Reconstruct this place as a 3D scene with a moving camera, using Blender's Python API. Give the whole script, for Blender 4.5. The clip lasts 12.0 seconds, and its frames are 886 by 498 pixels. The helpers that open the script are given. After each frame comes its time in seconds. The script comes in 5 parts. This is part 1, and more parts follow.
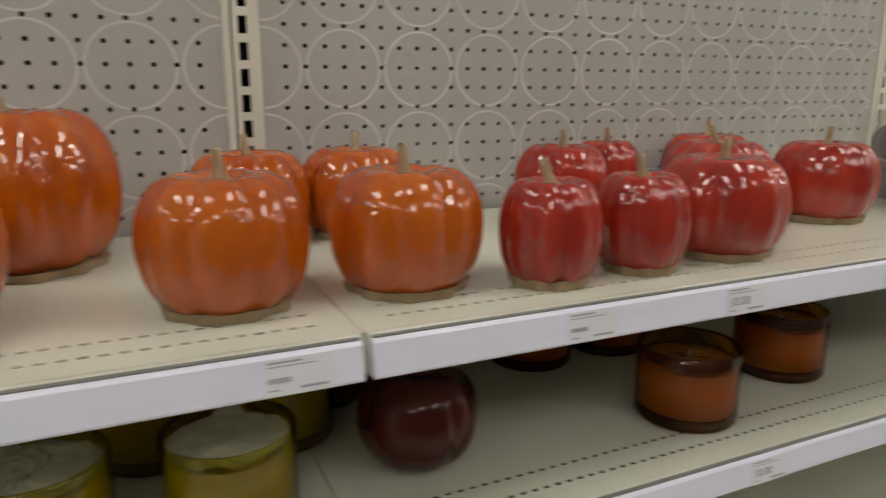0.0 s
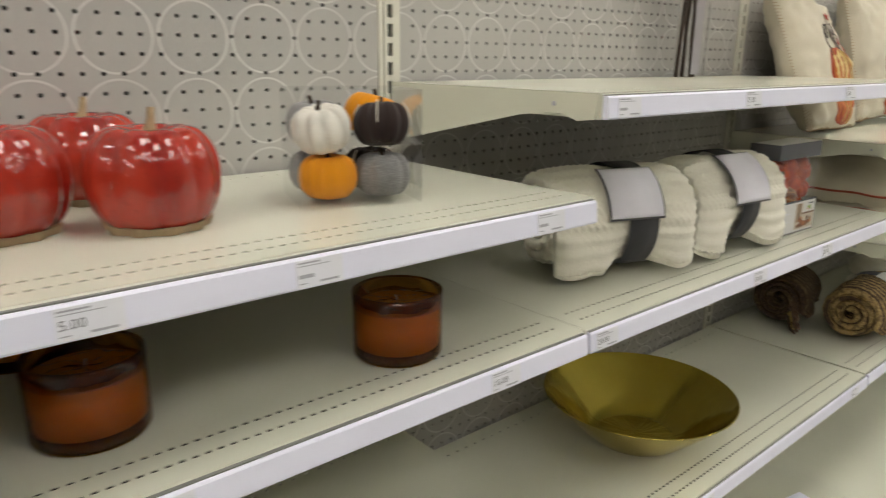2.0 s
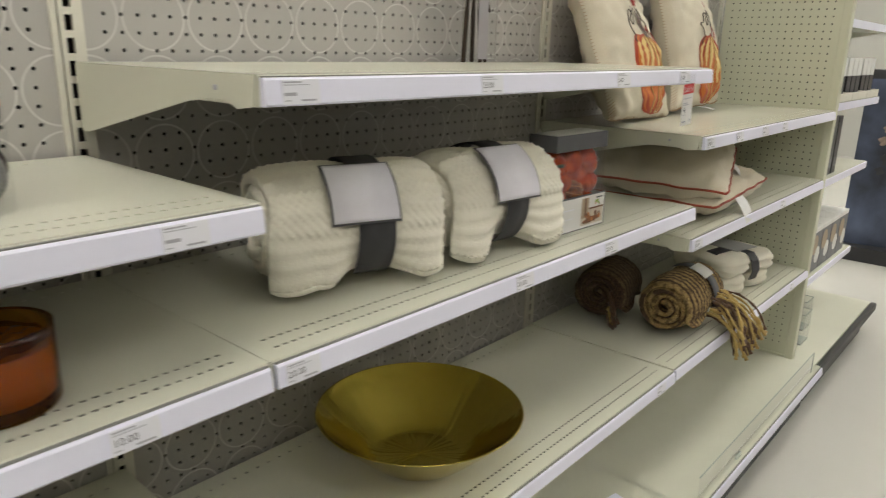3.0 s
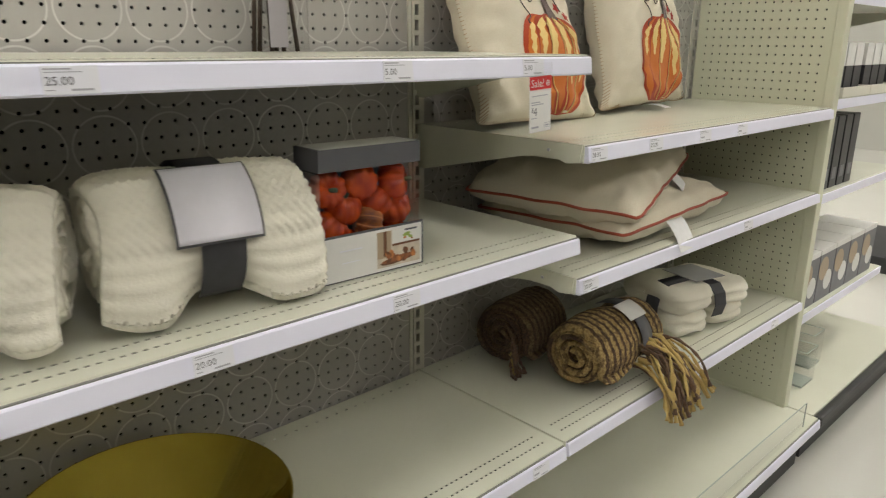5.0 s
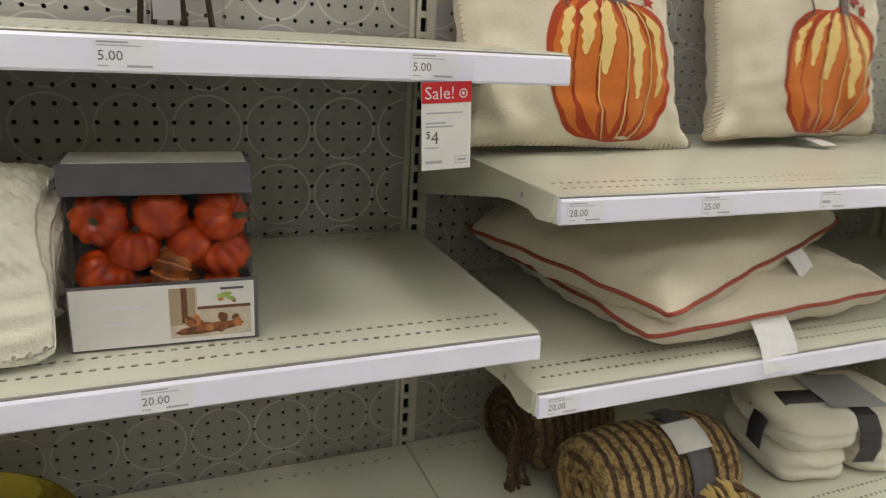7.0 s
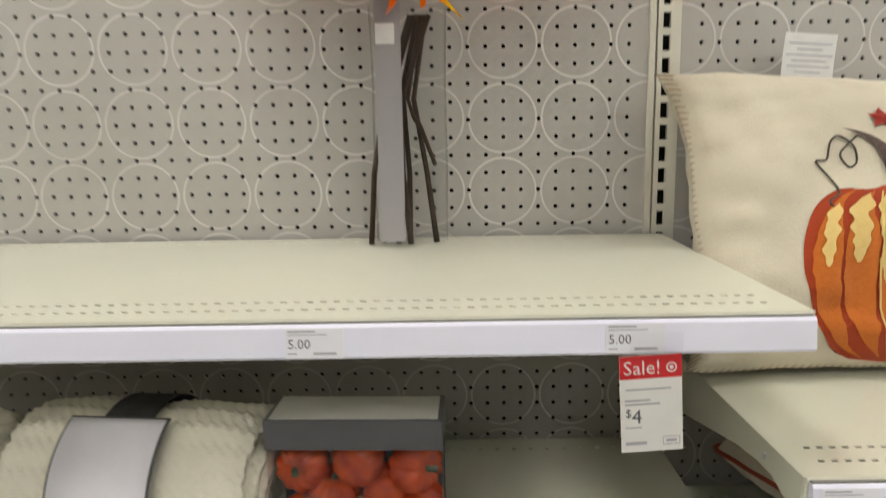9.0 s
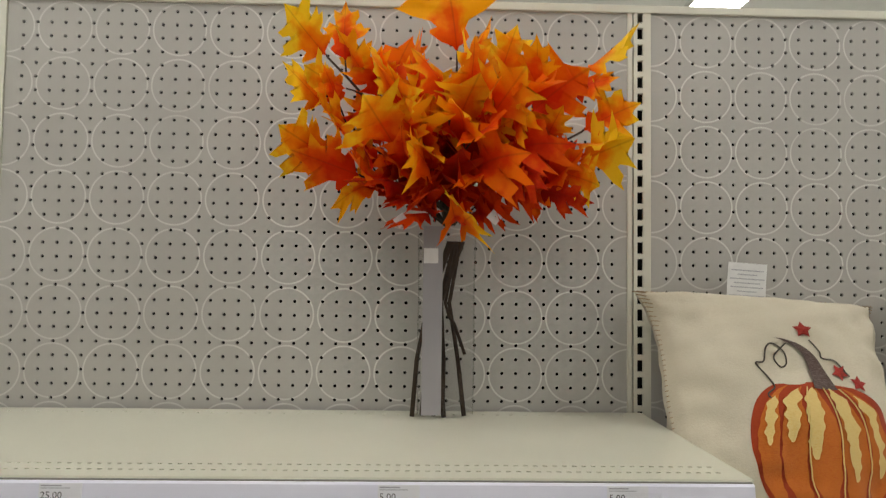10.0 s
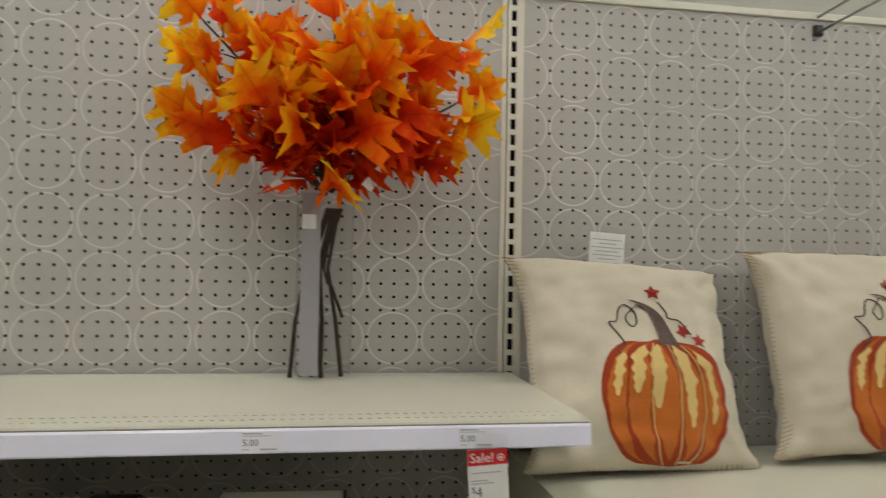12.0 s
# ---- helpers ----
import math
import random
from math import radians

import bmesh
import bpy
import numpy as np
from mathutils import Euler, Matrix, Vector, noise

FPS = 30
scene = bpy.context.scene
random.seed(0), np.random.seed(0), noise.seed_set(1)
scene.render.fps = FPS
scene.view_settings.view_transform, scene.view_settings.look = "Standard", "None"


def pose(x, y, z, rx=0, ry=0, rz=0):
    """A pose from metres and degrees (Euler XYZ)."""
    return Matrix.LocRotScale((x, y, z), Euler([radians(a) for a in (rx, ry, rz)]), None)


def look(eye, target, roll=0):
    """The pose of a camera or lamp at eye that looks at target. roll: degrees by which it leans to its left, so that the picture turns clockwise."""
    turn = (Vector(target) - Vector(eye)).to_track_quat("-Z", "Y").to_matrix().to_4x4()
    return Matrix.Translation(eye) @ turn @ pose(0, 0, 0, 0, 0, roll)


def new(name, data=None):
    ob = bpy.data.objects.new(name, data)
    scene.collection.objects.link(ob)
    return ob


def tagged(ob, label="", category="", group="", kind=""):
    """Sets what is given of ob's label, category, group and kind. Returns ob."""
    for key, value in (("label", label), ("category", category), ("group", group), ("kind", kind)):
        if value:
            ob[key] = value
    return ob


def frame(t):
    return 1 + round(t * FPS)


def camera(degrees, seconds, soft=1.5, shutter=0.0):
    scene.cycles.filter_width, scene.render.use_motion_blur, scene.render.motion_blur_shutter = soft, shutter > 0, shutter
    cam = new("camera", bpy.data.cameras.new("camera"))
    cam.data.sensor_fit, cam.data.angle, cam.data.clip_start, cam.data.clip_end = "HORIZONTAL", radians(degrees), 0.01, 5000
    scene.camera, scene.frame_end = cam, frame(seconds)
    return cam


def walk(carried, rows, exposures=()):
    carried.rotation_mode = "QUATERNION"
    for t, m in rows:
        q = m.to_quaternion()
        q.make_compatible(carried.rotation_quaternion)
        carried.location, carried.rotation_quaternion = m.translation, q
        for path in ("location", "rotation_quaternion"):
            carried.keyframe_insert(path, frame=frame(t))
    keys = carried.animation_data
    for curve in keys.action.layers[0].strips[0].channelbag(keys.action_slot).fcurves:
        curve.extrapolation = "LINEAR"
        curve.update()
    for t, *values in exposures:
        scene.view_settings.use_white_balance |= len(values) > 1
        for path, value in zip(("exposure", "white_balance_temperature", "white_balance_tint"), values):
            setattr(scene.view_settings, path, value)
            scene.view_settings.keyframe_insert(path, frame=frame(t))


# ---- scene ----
cam = camera(64.9, 12.0, soft=1.2, shutter=0.3)
PATH = [
    (0, (-0.149, -0.118, 1.363), (0.665, 1.654, 0.917), 0.0),
    (0.5, (0.025, -0.188, 1.358), (0.975, 1.522, 0.944), 1.0),
    (1, (0.178, -0.264, 1.359), (1.219, 1.385, 0.917), 2.1),
    (1.5, (0.306, -0.26, 1.349), (1.461, 1.298, 0.864), 1.2),
    (2, (0.478, -0.218, 1.367), (1.731, 1.248, 0.834), 0.6),
    (2.5, (0.628, -0.225, 1.347), (2.053, 1.069, 0.804), 0.6),
    (3, (0.794, -0.29, 1.354), (2.242, 0.973, 0.8), 1.3),
    (3.2, (0.852, -0.336, 1.346), (2.293, 0.943, 0.81), 2.4),
    (4.8, (1.342, -0.377, 1.346), (2.669, 1.011, 0.786), 0.5),
    (5, (1.404, -0.395, 1.341), (2.717, 1.003, 0.774), 0.4),
    (5.5, (1.577, -0.485, 1.348), (2.738, 1.037, 0.767), 3.0),
    (6, (1.709, -0.503, 1.341), (2.744, 1.094, 0.726), 2.8),
    (6.5, (1.868, -0.391, 1.342), (2.781, 1.273, 0.711), 2.7),
    (6.7, (1.935, -0.364, 1.341), (2.798, 1.333, 0.73), 3.1),
    (8.3, (2.178, -0.162, 1.372), (2.29, 1.73, 0.733), 0.8),
    (8.5, (2.162, -0.171, 1.408), (2.238, 1.74, 0.825), 0.3),
    (9, (2.12, -0.242, 1.487), (2.109, 1.727, 1.14), -1.0),
    (9.5, (2.066, -0.397, 1.534), (2.063, 1.601, 1.446), 0.1),
    (10, (2.03, -0.511, 1.559), (2.086, 1.486, 1.658), 0.8),
    (10.5, (1.991, -0.534, 1.553), (2.066, 1.457, 1.729), 1.1),
    (11, (2.001, -0.543, 1.543), (2.082, 1.449, 1.704), 1.2),
    (11.5, (2.022, -0.546, 1.54), (2.141, 1.448, 1.649), 1.1),
    (12, (2.091, -0.567, 1.522), (2.396, 1.409, 1.586), 1.0),
]
walk(cam, [(t, look(eye, target, roll)) for t, eye, target, roll in PATH],
     exposures=[(0, -0.33), (0.5, -0.01), (1.5, 0.12), (3.0, 0.0), (5.5, 0.06), (6.5, 0.0), (8.5, 0.25), (9.0, 0.17), (9.5, -0.11), (10.0, -0.34), (10.5, -0.38), (12.0, -0.36)])

# ---- light: ceiling troffers are built below as glowing diffusers; the world is only a faint grey ----
world = bpy.data.worlds.new("world")
world.use_nodes = True
world.node_tree.nodes["Background"].inputs[0].default_value = (0.8, 0.82, 0.8, 1)
world.node_tree.nodes["Background"].inputs[1].default_value = 0.03
scene.world = world
LAMP = 18.3          # strength of the ceiling diffusers
CEIL = 3.7

# plan: the back panels stand in the plane y = WALL, bays are BAY wide from x = 0
WALL, FRONT, BAY, TOP = 0.8, 0.335, 1.22, 2.10


# ---- materials ----
def nodes_of(name):
    m = bpy.data.materials.new(name)
    m.use_nodes = True
    t = m.node_tree
    return m, t, t.nodes["Principled BSDF"]


def put_in(t, sock, v):
    if isinstance(v, bpy.types.NodeSocket):
        t.links.new(v, sock)
    else:
        sock.default_value = v


def calc(t, op, a, b=0.0):
    n = t.nodes.new("ShaderNodeMath")
    n.operation = op
    put_in(t, n.inputs[0], a)
    put_in(t, n.inputs[1], b)
    return n.outputs[0]


def noise_of(t, scale, detail=4.0, coords="Object", stretch=None):
    co = t.nodes.new("ShaderNodeTexCoord").outputs[coords]
    if stretch:
        mp = t.nodes.new("ShaderNodeMapping")
        mp.inputs["Scale"].default_value = stretch
        t.links.new(co, mp.inputs[0])
        co = mp.outputs[0]
    n = t.nodes.new("ShaderNodeTexNoise")
    n.inputs["Scale"].default_value = scale
    n.inputs["Detail"].default_value = detail
    t.links.new(co, n.inputs["Vector"])
    return n.outputs["Fac"]


def mixed(t, fac, a, b):
    n = t.nodes.new("ShaderNodeMix")
    n.data_type = "RGBA"
    put_in(t, n.inputs["Factor"], fac)
    for s, v in ((n.inputs["A"], a), (n.inputs["B"], b)):
        put_in(t, s, v if isinstance(v, bpy.types.NodeSocket) else (*v, 1))
    return n.outputs["Result"]


def ramp(t, fac, lo, hi):
    n = t.nodes.new("ShaderNodeMapRange")
    n.inputs["From Min"].default_value, n.inputs["From Max"].default_value = lo, hi
    put_in(t, n.inputs["Value"], fac)
    return n.outputs["Result"]


def bumped(t, b, height, strength, dist=0.002):
    n = t.nodes.new("ShaderNodeBump")
    n.inputs["Strength"].default_value, n.inputs["Distance"].default_value = strength, dist
    put_in(t, n.inputs["Height"], height)
    t.links.new(n.outputs[0], b.inputs["Normal"])


def mat(name, col, rough=0.5, metal=0.0, var=0.10, scale=9.0, grain=0.0, gscale=300.0, coat=0.0, spec=0.5, col2=None, sheen=0.0, stretch=None):
    """A plain surface with soft blotches and a fine grain."""
    m, t, b = nodes_of(name)
    n = ramp(t, noise_of(t, scale, 6, stretch=stretch), 0.3, 0.7)
    dark = tuple(c * (1 - var) for c in col)
    t.links.new(mixed(t, n, dark, col2 or tuple(min(1, c * (1 + var * 0.5)) for c in col)), b.inputs["Base Color"])
    b.inputs["Metallic"].default_value = metal
    b.inputs["Specular IOR Level"].default_value = spec
    b.inputs["Coat Weight"].default_value = coat
    b.inputs["Coat Roughness"].default_value = 0.04
    b.inputs["Sheen Weight"].default_value = sheen
    b.inputs["Roughness"].default_value = rough
    if grain:
        bumped(t, b, noise_of(t, gscale, 3), grain)
    return m


def glass(name, col=(1, 1, 1), rough=0.03, ior=1.45, film=False):
    """Glass; a film is clear sheet plastic, a mix of see-through and gloss."""
    m, t, b = nodes_of(name)
    if film:
        out = t.nodes["Material Output"]
        tr, gl, mx, fr = (t.nodes.new(k) for k in ("ShaderNodeBsdfTransparent", "ShaderNodeBsdfGlossy", "ShaderNodeMixShader", "ShaderNodeFresnel"))
        tr.inputs[0].default_value = (*col, 1)
        gl.inputs["Roughness"].default_value = rough
        fr.inputs["IOR"].default_value = ior
        f = calc(t, "ADD", fr.outputs[0], calc(t, "MULTIPLY", noise_of(t, 12, 4), 0.06))
        t.links.new(calc(t, "MINIMUM", f, 0.40), mx.inputs[0])
        t.links.new(tr.outputs[0], mx.inputs[1])
        t.links.new(gl.outputs[0], mx.inputs[2])
        t.links.new(mx.outputs[0], out.inputs[0])
        return m
    b.inputs["Base Color"].default_value = (*col, 1)
    b.inputs["Transmission Weight"].default_value = 1
    b.inputs["Roughness"].default_value = rough
    b.inputs["IOR"].default_value = ior
    return m


def peg_material():
    """Grey enamelled pegboard with thin printed rings."""
    m, t, b = nodes_of("pegboard_enamel")
    sep = t.nodes.new("ShaderNodeSeparateXYZ")
    t.links.new(t.nodes.new("ShaderNodeTexCoord").outputs["Object"], sep.inputs[0])
    P = 0.107
    u = calc(t, "MULTIPLY", calc(t, "SUBTRACT", calc(t, "FRACT", calc(t, "ADD", calc(t, "DIVIDE", sep.outputs[0], P), 100.5)), 0.5), P)
    v = calc(t, "MULTIPLY", calc(t, "SUBTRACT", calc(t, "FRACT", calc(t, "ADD", calc(t, "DIVIDE", calc(t, "SUBTRACT", sep.outputs[2], 1.39), P), 100.5)), 0.5), P)
    d = calc(t, "SQRT", calc(t, "ADD", calc(t, "MULTIPLY", u, u), calc(t, "MULTIPLY", v, v)))
    off = calc(t, "ABSOLUTE", calc(t, "SUBTRACT", d, 0.0495))
    ring = t.nodes.new("ShaderNodeMapRange")
    ring.inputs["From Min"].default_value, ring.inputs["From Max"].default_value = 0.0009, 0.0020
    ring.inputs["To Min"].default_value, ring.inputs["To Max"].default_value = 1.0, 0.0
    t.links.new(off, ring.inputs["Value"])
    worn = calc(t, "MULTIPLY", ring.outputs[0], ramp(t, noise_of(t, 5, 5), 0.0, 0.55))
    body = mixed(t, ramp(t, noise_of(t, 2.2, 6), 0.3, 0.7), (0.405, 0.391, 0.366), (0.46, 0.446, 0.417))
    t.links.new(mixed(t, calc(t, "MULTIPLY", worn, 0.48), body, (0.80, 0.79, 0.76)), b.inputs["Base Color"])
    b.inputs["Roughness"].default_value = 0.42
    bumped(t, b, noise_of(t, 420, 2), 0.06)
    return m


PEG = peg_material()
CREAM = mat("cream_enamel", (0.675, 0.675, 0.565), 0.22, var=0.045, scale=3, grain=0.03, gscale=500)
CREAM2 = mat("cream_enamel_panel", (0.60, 0.605, 0.465), 0.45, var=0.05, scale=3, grain=0.05, gscale=500)
RAIL = mat("upright_enamel", (0.68, 0.66, 0.57), 0.4, var=0.05, scale=6)
HOLE_SHADE = mat("hole_shade", (0.02, 0.019, 0.017), 0.9)
STRIP = mat("white_price_channel", (0.80, 0.80, 0.93), 0.35, var=0.012, scale=3)
LABEL = mat("label_paper", (0.80, 0.80, 0.86), 0.5, var=0.015, scale=10)
INK = mat("grey_ink", (0.42, 0.42, 0.47), 0.6)
INKD = mat("dark_ink", (0.10, 0.10, 0.12), 0.6)
FLOOR = mat("vinyl_floor", (0.58, 0.57, 0.525), 0.25, var=0.05, scale=1.2, grain=0.02, gscale=60)
CEILM = mat("ceiling_tile", (0.74, 0.75, 0.72), 0.9, var=0.04, scale=6, grain=0.25, gscale=160)
PLAIN = mat("plain_paint", (0.45, 0.445, 0.41), 0.7, var=0.05, scale=1)
BLACK = mat("black_plastic", (0.02, 0.02, 0.022), 0.45, var=0.2, scale=10)


def glow():
    m, t, b = nodes_of("diffuser_glow")
    b.inputs["Base Color"].default_value = (0.9, 0.9, 0.9, 1)
    b.inputs["Emission Color"].default_value = (1.0, 0.965, 0.90, 1)
    b.inputs["Emission Strength"].default_value = LAMP
    return m


GLOW = glow()


# ---- builders ----
def mesh_of(name, verts, faces, mats, index=None, smooth=False):
    me = bpy.data.meshes.new(name)
    me.from_pydata([tuple(v) for v in verts], [], faces)
    for m in mats if isinstance(mats, (list, tuple)) else [mats]:
        me.materials.append(m)
    if index is not None:
        me.polygons.foreach_set("material_index", index)
    if smooth:
        me.polygons.foreach_set("use_smooth", [True] * len(me.polygons))
    me.update()
    return me


def thing(name, at, label, category, group="", kind="", turn=0.0):
    ob = new(name)
    ob.empty_display_size = 0.05
    ob.matrix_basis = pose(*at, 0, 0, turn)
    return tagged(ob, label, category, group, kind)


def hang(name, me, parent, label="", m=None):
    """Link a mesh as one part under a thing or part."""
    ob = new(name, me)
    ob.parent = parent
    if m is not None:
        ob.matrix_basis = m
    return tagged(ob, label)


def bm_mesh(name, bm, material, smooth=False):
    me = bpy.data.meshes.new(name)
    bm.to_mesh(me)
    bm.free()
    me.materials.append(material)
    if smooth:
        me.polygons.foreach_set("use_smooth", [True] * len(me.polygons))
    return me


def part(name, bm, material, parent, label="", smooth=False, m=None):
    return hang(name, bm_mesh(name, bm, material, smooth), parent, label, m)


def box_bm(x0, y0, z0, x1, y1, z1, bevel=0.0, seg=2):
    bm = bmesh.new()
    bmesh.ops.create_cube(bm, size=1)
    bmesh.ops.scale(bm, vec=(x1 - x0, y1 - y0, z1 - z0), verts=bm.verts)
    bmesh.ops.translate(bm, vec=((x0 + x1) / 2, (y0 + y1) / 2, (z0 + z1) / 2), verts=bm.verts)
    if bevel:
        bmesh.ops.bevel(bm, geom=bm.edges[:], offset=bevel, segments=seg, affect="EDGES", profile=0.5)
    return bm


def prism_bm(profile, x0, x1, bevel=0.0):
    """A (y, z) outline drawn along x."""
    bm = bmesh.new()
    a = [bm.verts.new((x0, y, z)) for y, z in profile]
    b = [bm.verts.new((x1, y, z)) for y, z in profile]
    n = len(profile)
    for i in range(n):
        bm.faces.new((a[i], a[(i + 1) % n], b[(i + 1) % n], b[i]))
    bm.faces.new(a[::-1])
    bm.faces.new(b)
    bmesh.ops.recalc_face_normals(bm, faces=bm.faces[:])
    if bevel:
        bmesh.ops.bevel(bm, geom=bm.edges[:], offset=bevel, segments=2, affect="EDGES")
    return bm


def perforated(xs, zs, is_hole, hx, hz, depth, round_hole):
    """A sheet in the x-z plane facing -y, with real holes of that half size in chosen cells."""
    V, F = [], []
    nx, nz = len(xs) - 1, len(zs) - 1
    for z in zs:
        for x in xs:
            V.append((x, 0, z))
    g = lambda i, j: j * (nx + 1) + i
    k = 0.42
    for j in range(nz):
        for i in range(nx):
            c = [g(i, j), g(i + 1, j), g(i + 1, j + 1), g(i, j + 1)]
            if not is_hole(i, j):
                F.append(c)
                continue
            cx, cz = (xs[i] + xs[i + 1]) / 2, (zs[j] + zs[j + 1]) / 2
            n0 = len(V)
            if round_hole:
                o = [(-k, -1), (k, -1), (1, -k), (1, k), (k, 1), (-k, 1), (-1, k), (-1, -k)]
            else:
                o = [(-1, -1), (1, -1), (1, 1), (-1, 1)]
            n = len(o)
            V += [(cx + a * hx, 0, cz + b * hz) for a, b in o] + [(cx + a * hx, depth, cz + b * hz) for a, b in o]
            h = [n0 + q for q in range(n)]
            if round_hole:
                for s in range(4):
                    F.append([c[s], c[(s + 1) % 4], h[2 * s + 1], h[2 * s]])
                    F.append([c[s], h[2 * s], h[(2 * s - 1) % 8]])
            else:
                for s in range(4):
                    F.append([c[s], c[(s + 1) % 4], h[(s + 1) % 4], h[s]])
            for s in range(n):
                F.append([h[s], h[(s + 1) % n], h[(s + 1) % n] + n, h[s] + n])
    return V, F


def tube(points, radii, sides=8, closed_ends=True):
    """A round tube through points, as verts and faces."""
    V, F = [], []
    pts = [Vector(p) for p in points]
    up = Vector((0.13, 0.21, 1.0))
    for i, p in enumerate(pts):
        d = (pts[min(i + 1, len(pts) - 1)] - pts[max(i - 1, 0)]).normalized()
        a = d.cross(up)
        a = a.normalized() if a.length > 1e-4 else Vector((1, 0, 0))
        b = d.cross(a)
        r = radii[i] if hasattr(radii, "__len__") else radii
        for s in range(sides):
            w = 2 * math.pi * s / sides
            V.append(p + a * (r * math.cos(w)) + b * (r * math.sin(w)))
    for i in range(len(pts) - 1):
        for s in range(sides):
            s2 = (s + 1) % sides
            F.append([i * sides + s, i * sides + s2, (i + 1) * sides + s2, (i + 1) * sides + s])
    if closed_ends:
        F.append(list(range(sides))[::-1])
        F.append([(len(pts) - 1) * sides + s for s in range(sides)])
    return V, F


def joined(pieces):
    V, F = [], []
    for v, f in pieces:
        n = len(V)
        V += [tuple(p) for p in v]
        F += [[q + n for q in face] for face in f]
    return V, F


def film_quads(quads):
    """Single sheets of clear film or pane, each a list of four corners."""
    V, F = [], []
    for q in quads:
        F.append([len(V) + i for i in range(4)])
        V += q
    return V, F


def revolve(profile, n=48):
    """(r, z) outline turned round z; r = 0 closes."""
    V, F = [], []
    m = len(profile)
    for k in range(n):
        a = 2 * math.pi * k / n
        V += [(r * math.cos(a), r * math.sin(a), z) for r, z in profile]
    for k in range(n):
        k2 = (k + 1) % n
        for i in range(m - 1):
            if profile[i][0] < 1e-6 and profile[i + 1][0] < 1e-6:
                continue
            F.append([k * m + i, k2 * m + i, k2 * m + i + 1, k * m + i + 1])
    return V, F


LETTERS = {}


def lettering(text, size):
    """Flat verts and faces of a word in the built-in font, in the x-z plane, from x = 0 and z = 0."""
    if text not in LETTERS:
        cu = bpy.data.curves.new("word", "FONT")
        cu.body, cu.size, cu.resolution_u = text, 1.0, 2
        ob = new("word", cu)
        dg = bpy.context.evaluated_depsgraph_get()
        dg.update()
        me = bpy.data.meshes.new_from_object(ob.evaluated_get(dg))
        LETTERS[text] = ([tuple(v.co) for v in me.vertices], [list(p.vertices) for p in me.polygons])
        bpy.data.objects.remove(ob)
        bpy.data.curves.remove(cu)
        bpy.data.meshes.remove(me)
    V, F = LETTERS[text]
    return [(x * size, 0.0, y * size) for x, y, z in V], F


def card(w, h, marks, paper, thick=0.0006, extra=()):
    """A flat printed card in the x-z plane facing -y: a thin body and marks (verts, faces, material slot) just proud of it."""
    V = [(0, 0, 0), (w, 0, 0), (w, 0, h), (0, 0, h), (0, thick, 0), (w, thick, 0), (w, thick, h), (0, thick, h)]
    F = [[0, 1, 2, 3], [7, 6, 5, 4], [0, 4, 5, 1], [1, 5, 6, 2], [2, 6, 7, 3], [3, 7, 4, 0]]
    I = [0] * 6
    for v, f, s in marks:
        n = len(V)
        V += [(x, y - 0.0004, z) for x, y, z in v]
        F += [[q + n for q in face] for face in f]
        I += [s] * len(f)
    return mesh_of("card", V, F, [paper, INK, INKD, *extra], I)


def bar(x0, z0, x1, z1, slot, y=0.0):
    return [(x0, y, z0), (x1, y, z0), (x1, y, z1), (x0, y, z1)], [[0, 1, 2, 3]], slot


def blob(cx, cz, rx, rz, slot, turn=0.0):
    """A small printed oval."""
    c, s_ = math.cos(turn), math.sin(turn)
    ring = [(rx * math.cos(a), rz * math.sin(a)) for a in [2 * math.pi * i / 10 for i in range(10)]]
    return [(cx + x * c - z * s_, 0.0, cz + x * s_ + z * c) for x, z in ring], [list(range(10))], slot


def word(text, size, x, z, slot):
    v, f = lettering(text, size)
    return [(a + x, b, c + z) for a, b, c in v], f, slot


# ---- setting ----
def structure(name, bm, material, label, category="wall"):
    ob = new(name, bm_mesh(name, bm, material))
    return tagged(ob, label, category, kind="structure")


X0, X1, Y0, Y1 = -6.0, 12.0, -9.0, 9.0
structure("floor", box_bm(X0, Y0, -0.1, X1, Y1, 0.0), FLOOR, "pale glossy vinyl shop floor with faint scuffs", "floor")
structure("ceiling", box_bm(X0, Y0, CEIL, X1, Y1, CEIL + 0.1), CEILM, "pale suspended shop ceiling", "ceiling")
structure("wall_north", box_bm(X0, Y1, 0, X1, Y1 + 0.1, CEIL), PLAIN, "plain pale shop wall")
structure("wall_south", box_bm(X0, Y0 - 0.1, 0, X1, Y0, CEIL), PLAIN, "plain pale shop wall")
structure("wall_west", box_bm(X0 - 0.1, Y0, 0, X0, Y1, CEIL), PLAIN, "plain pale shop wall")
structure("wall_east", box_bm(X1, Y0, 0, X1 + 0.1, Y1, CEIL), PLAIN, "plain pale shop wall")

# unseen partition, added tall and dark to cut low light from far troffers
structure("light_block_aisle", box_bm(-3.5, -2.4, 0, 5.0, -2.3, 2.6), mat("light_block_paint", (0.14, 0.135, 0.125), 0.7), "unseen dark partition added to block low light")


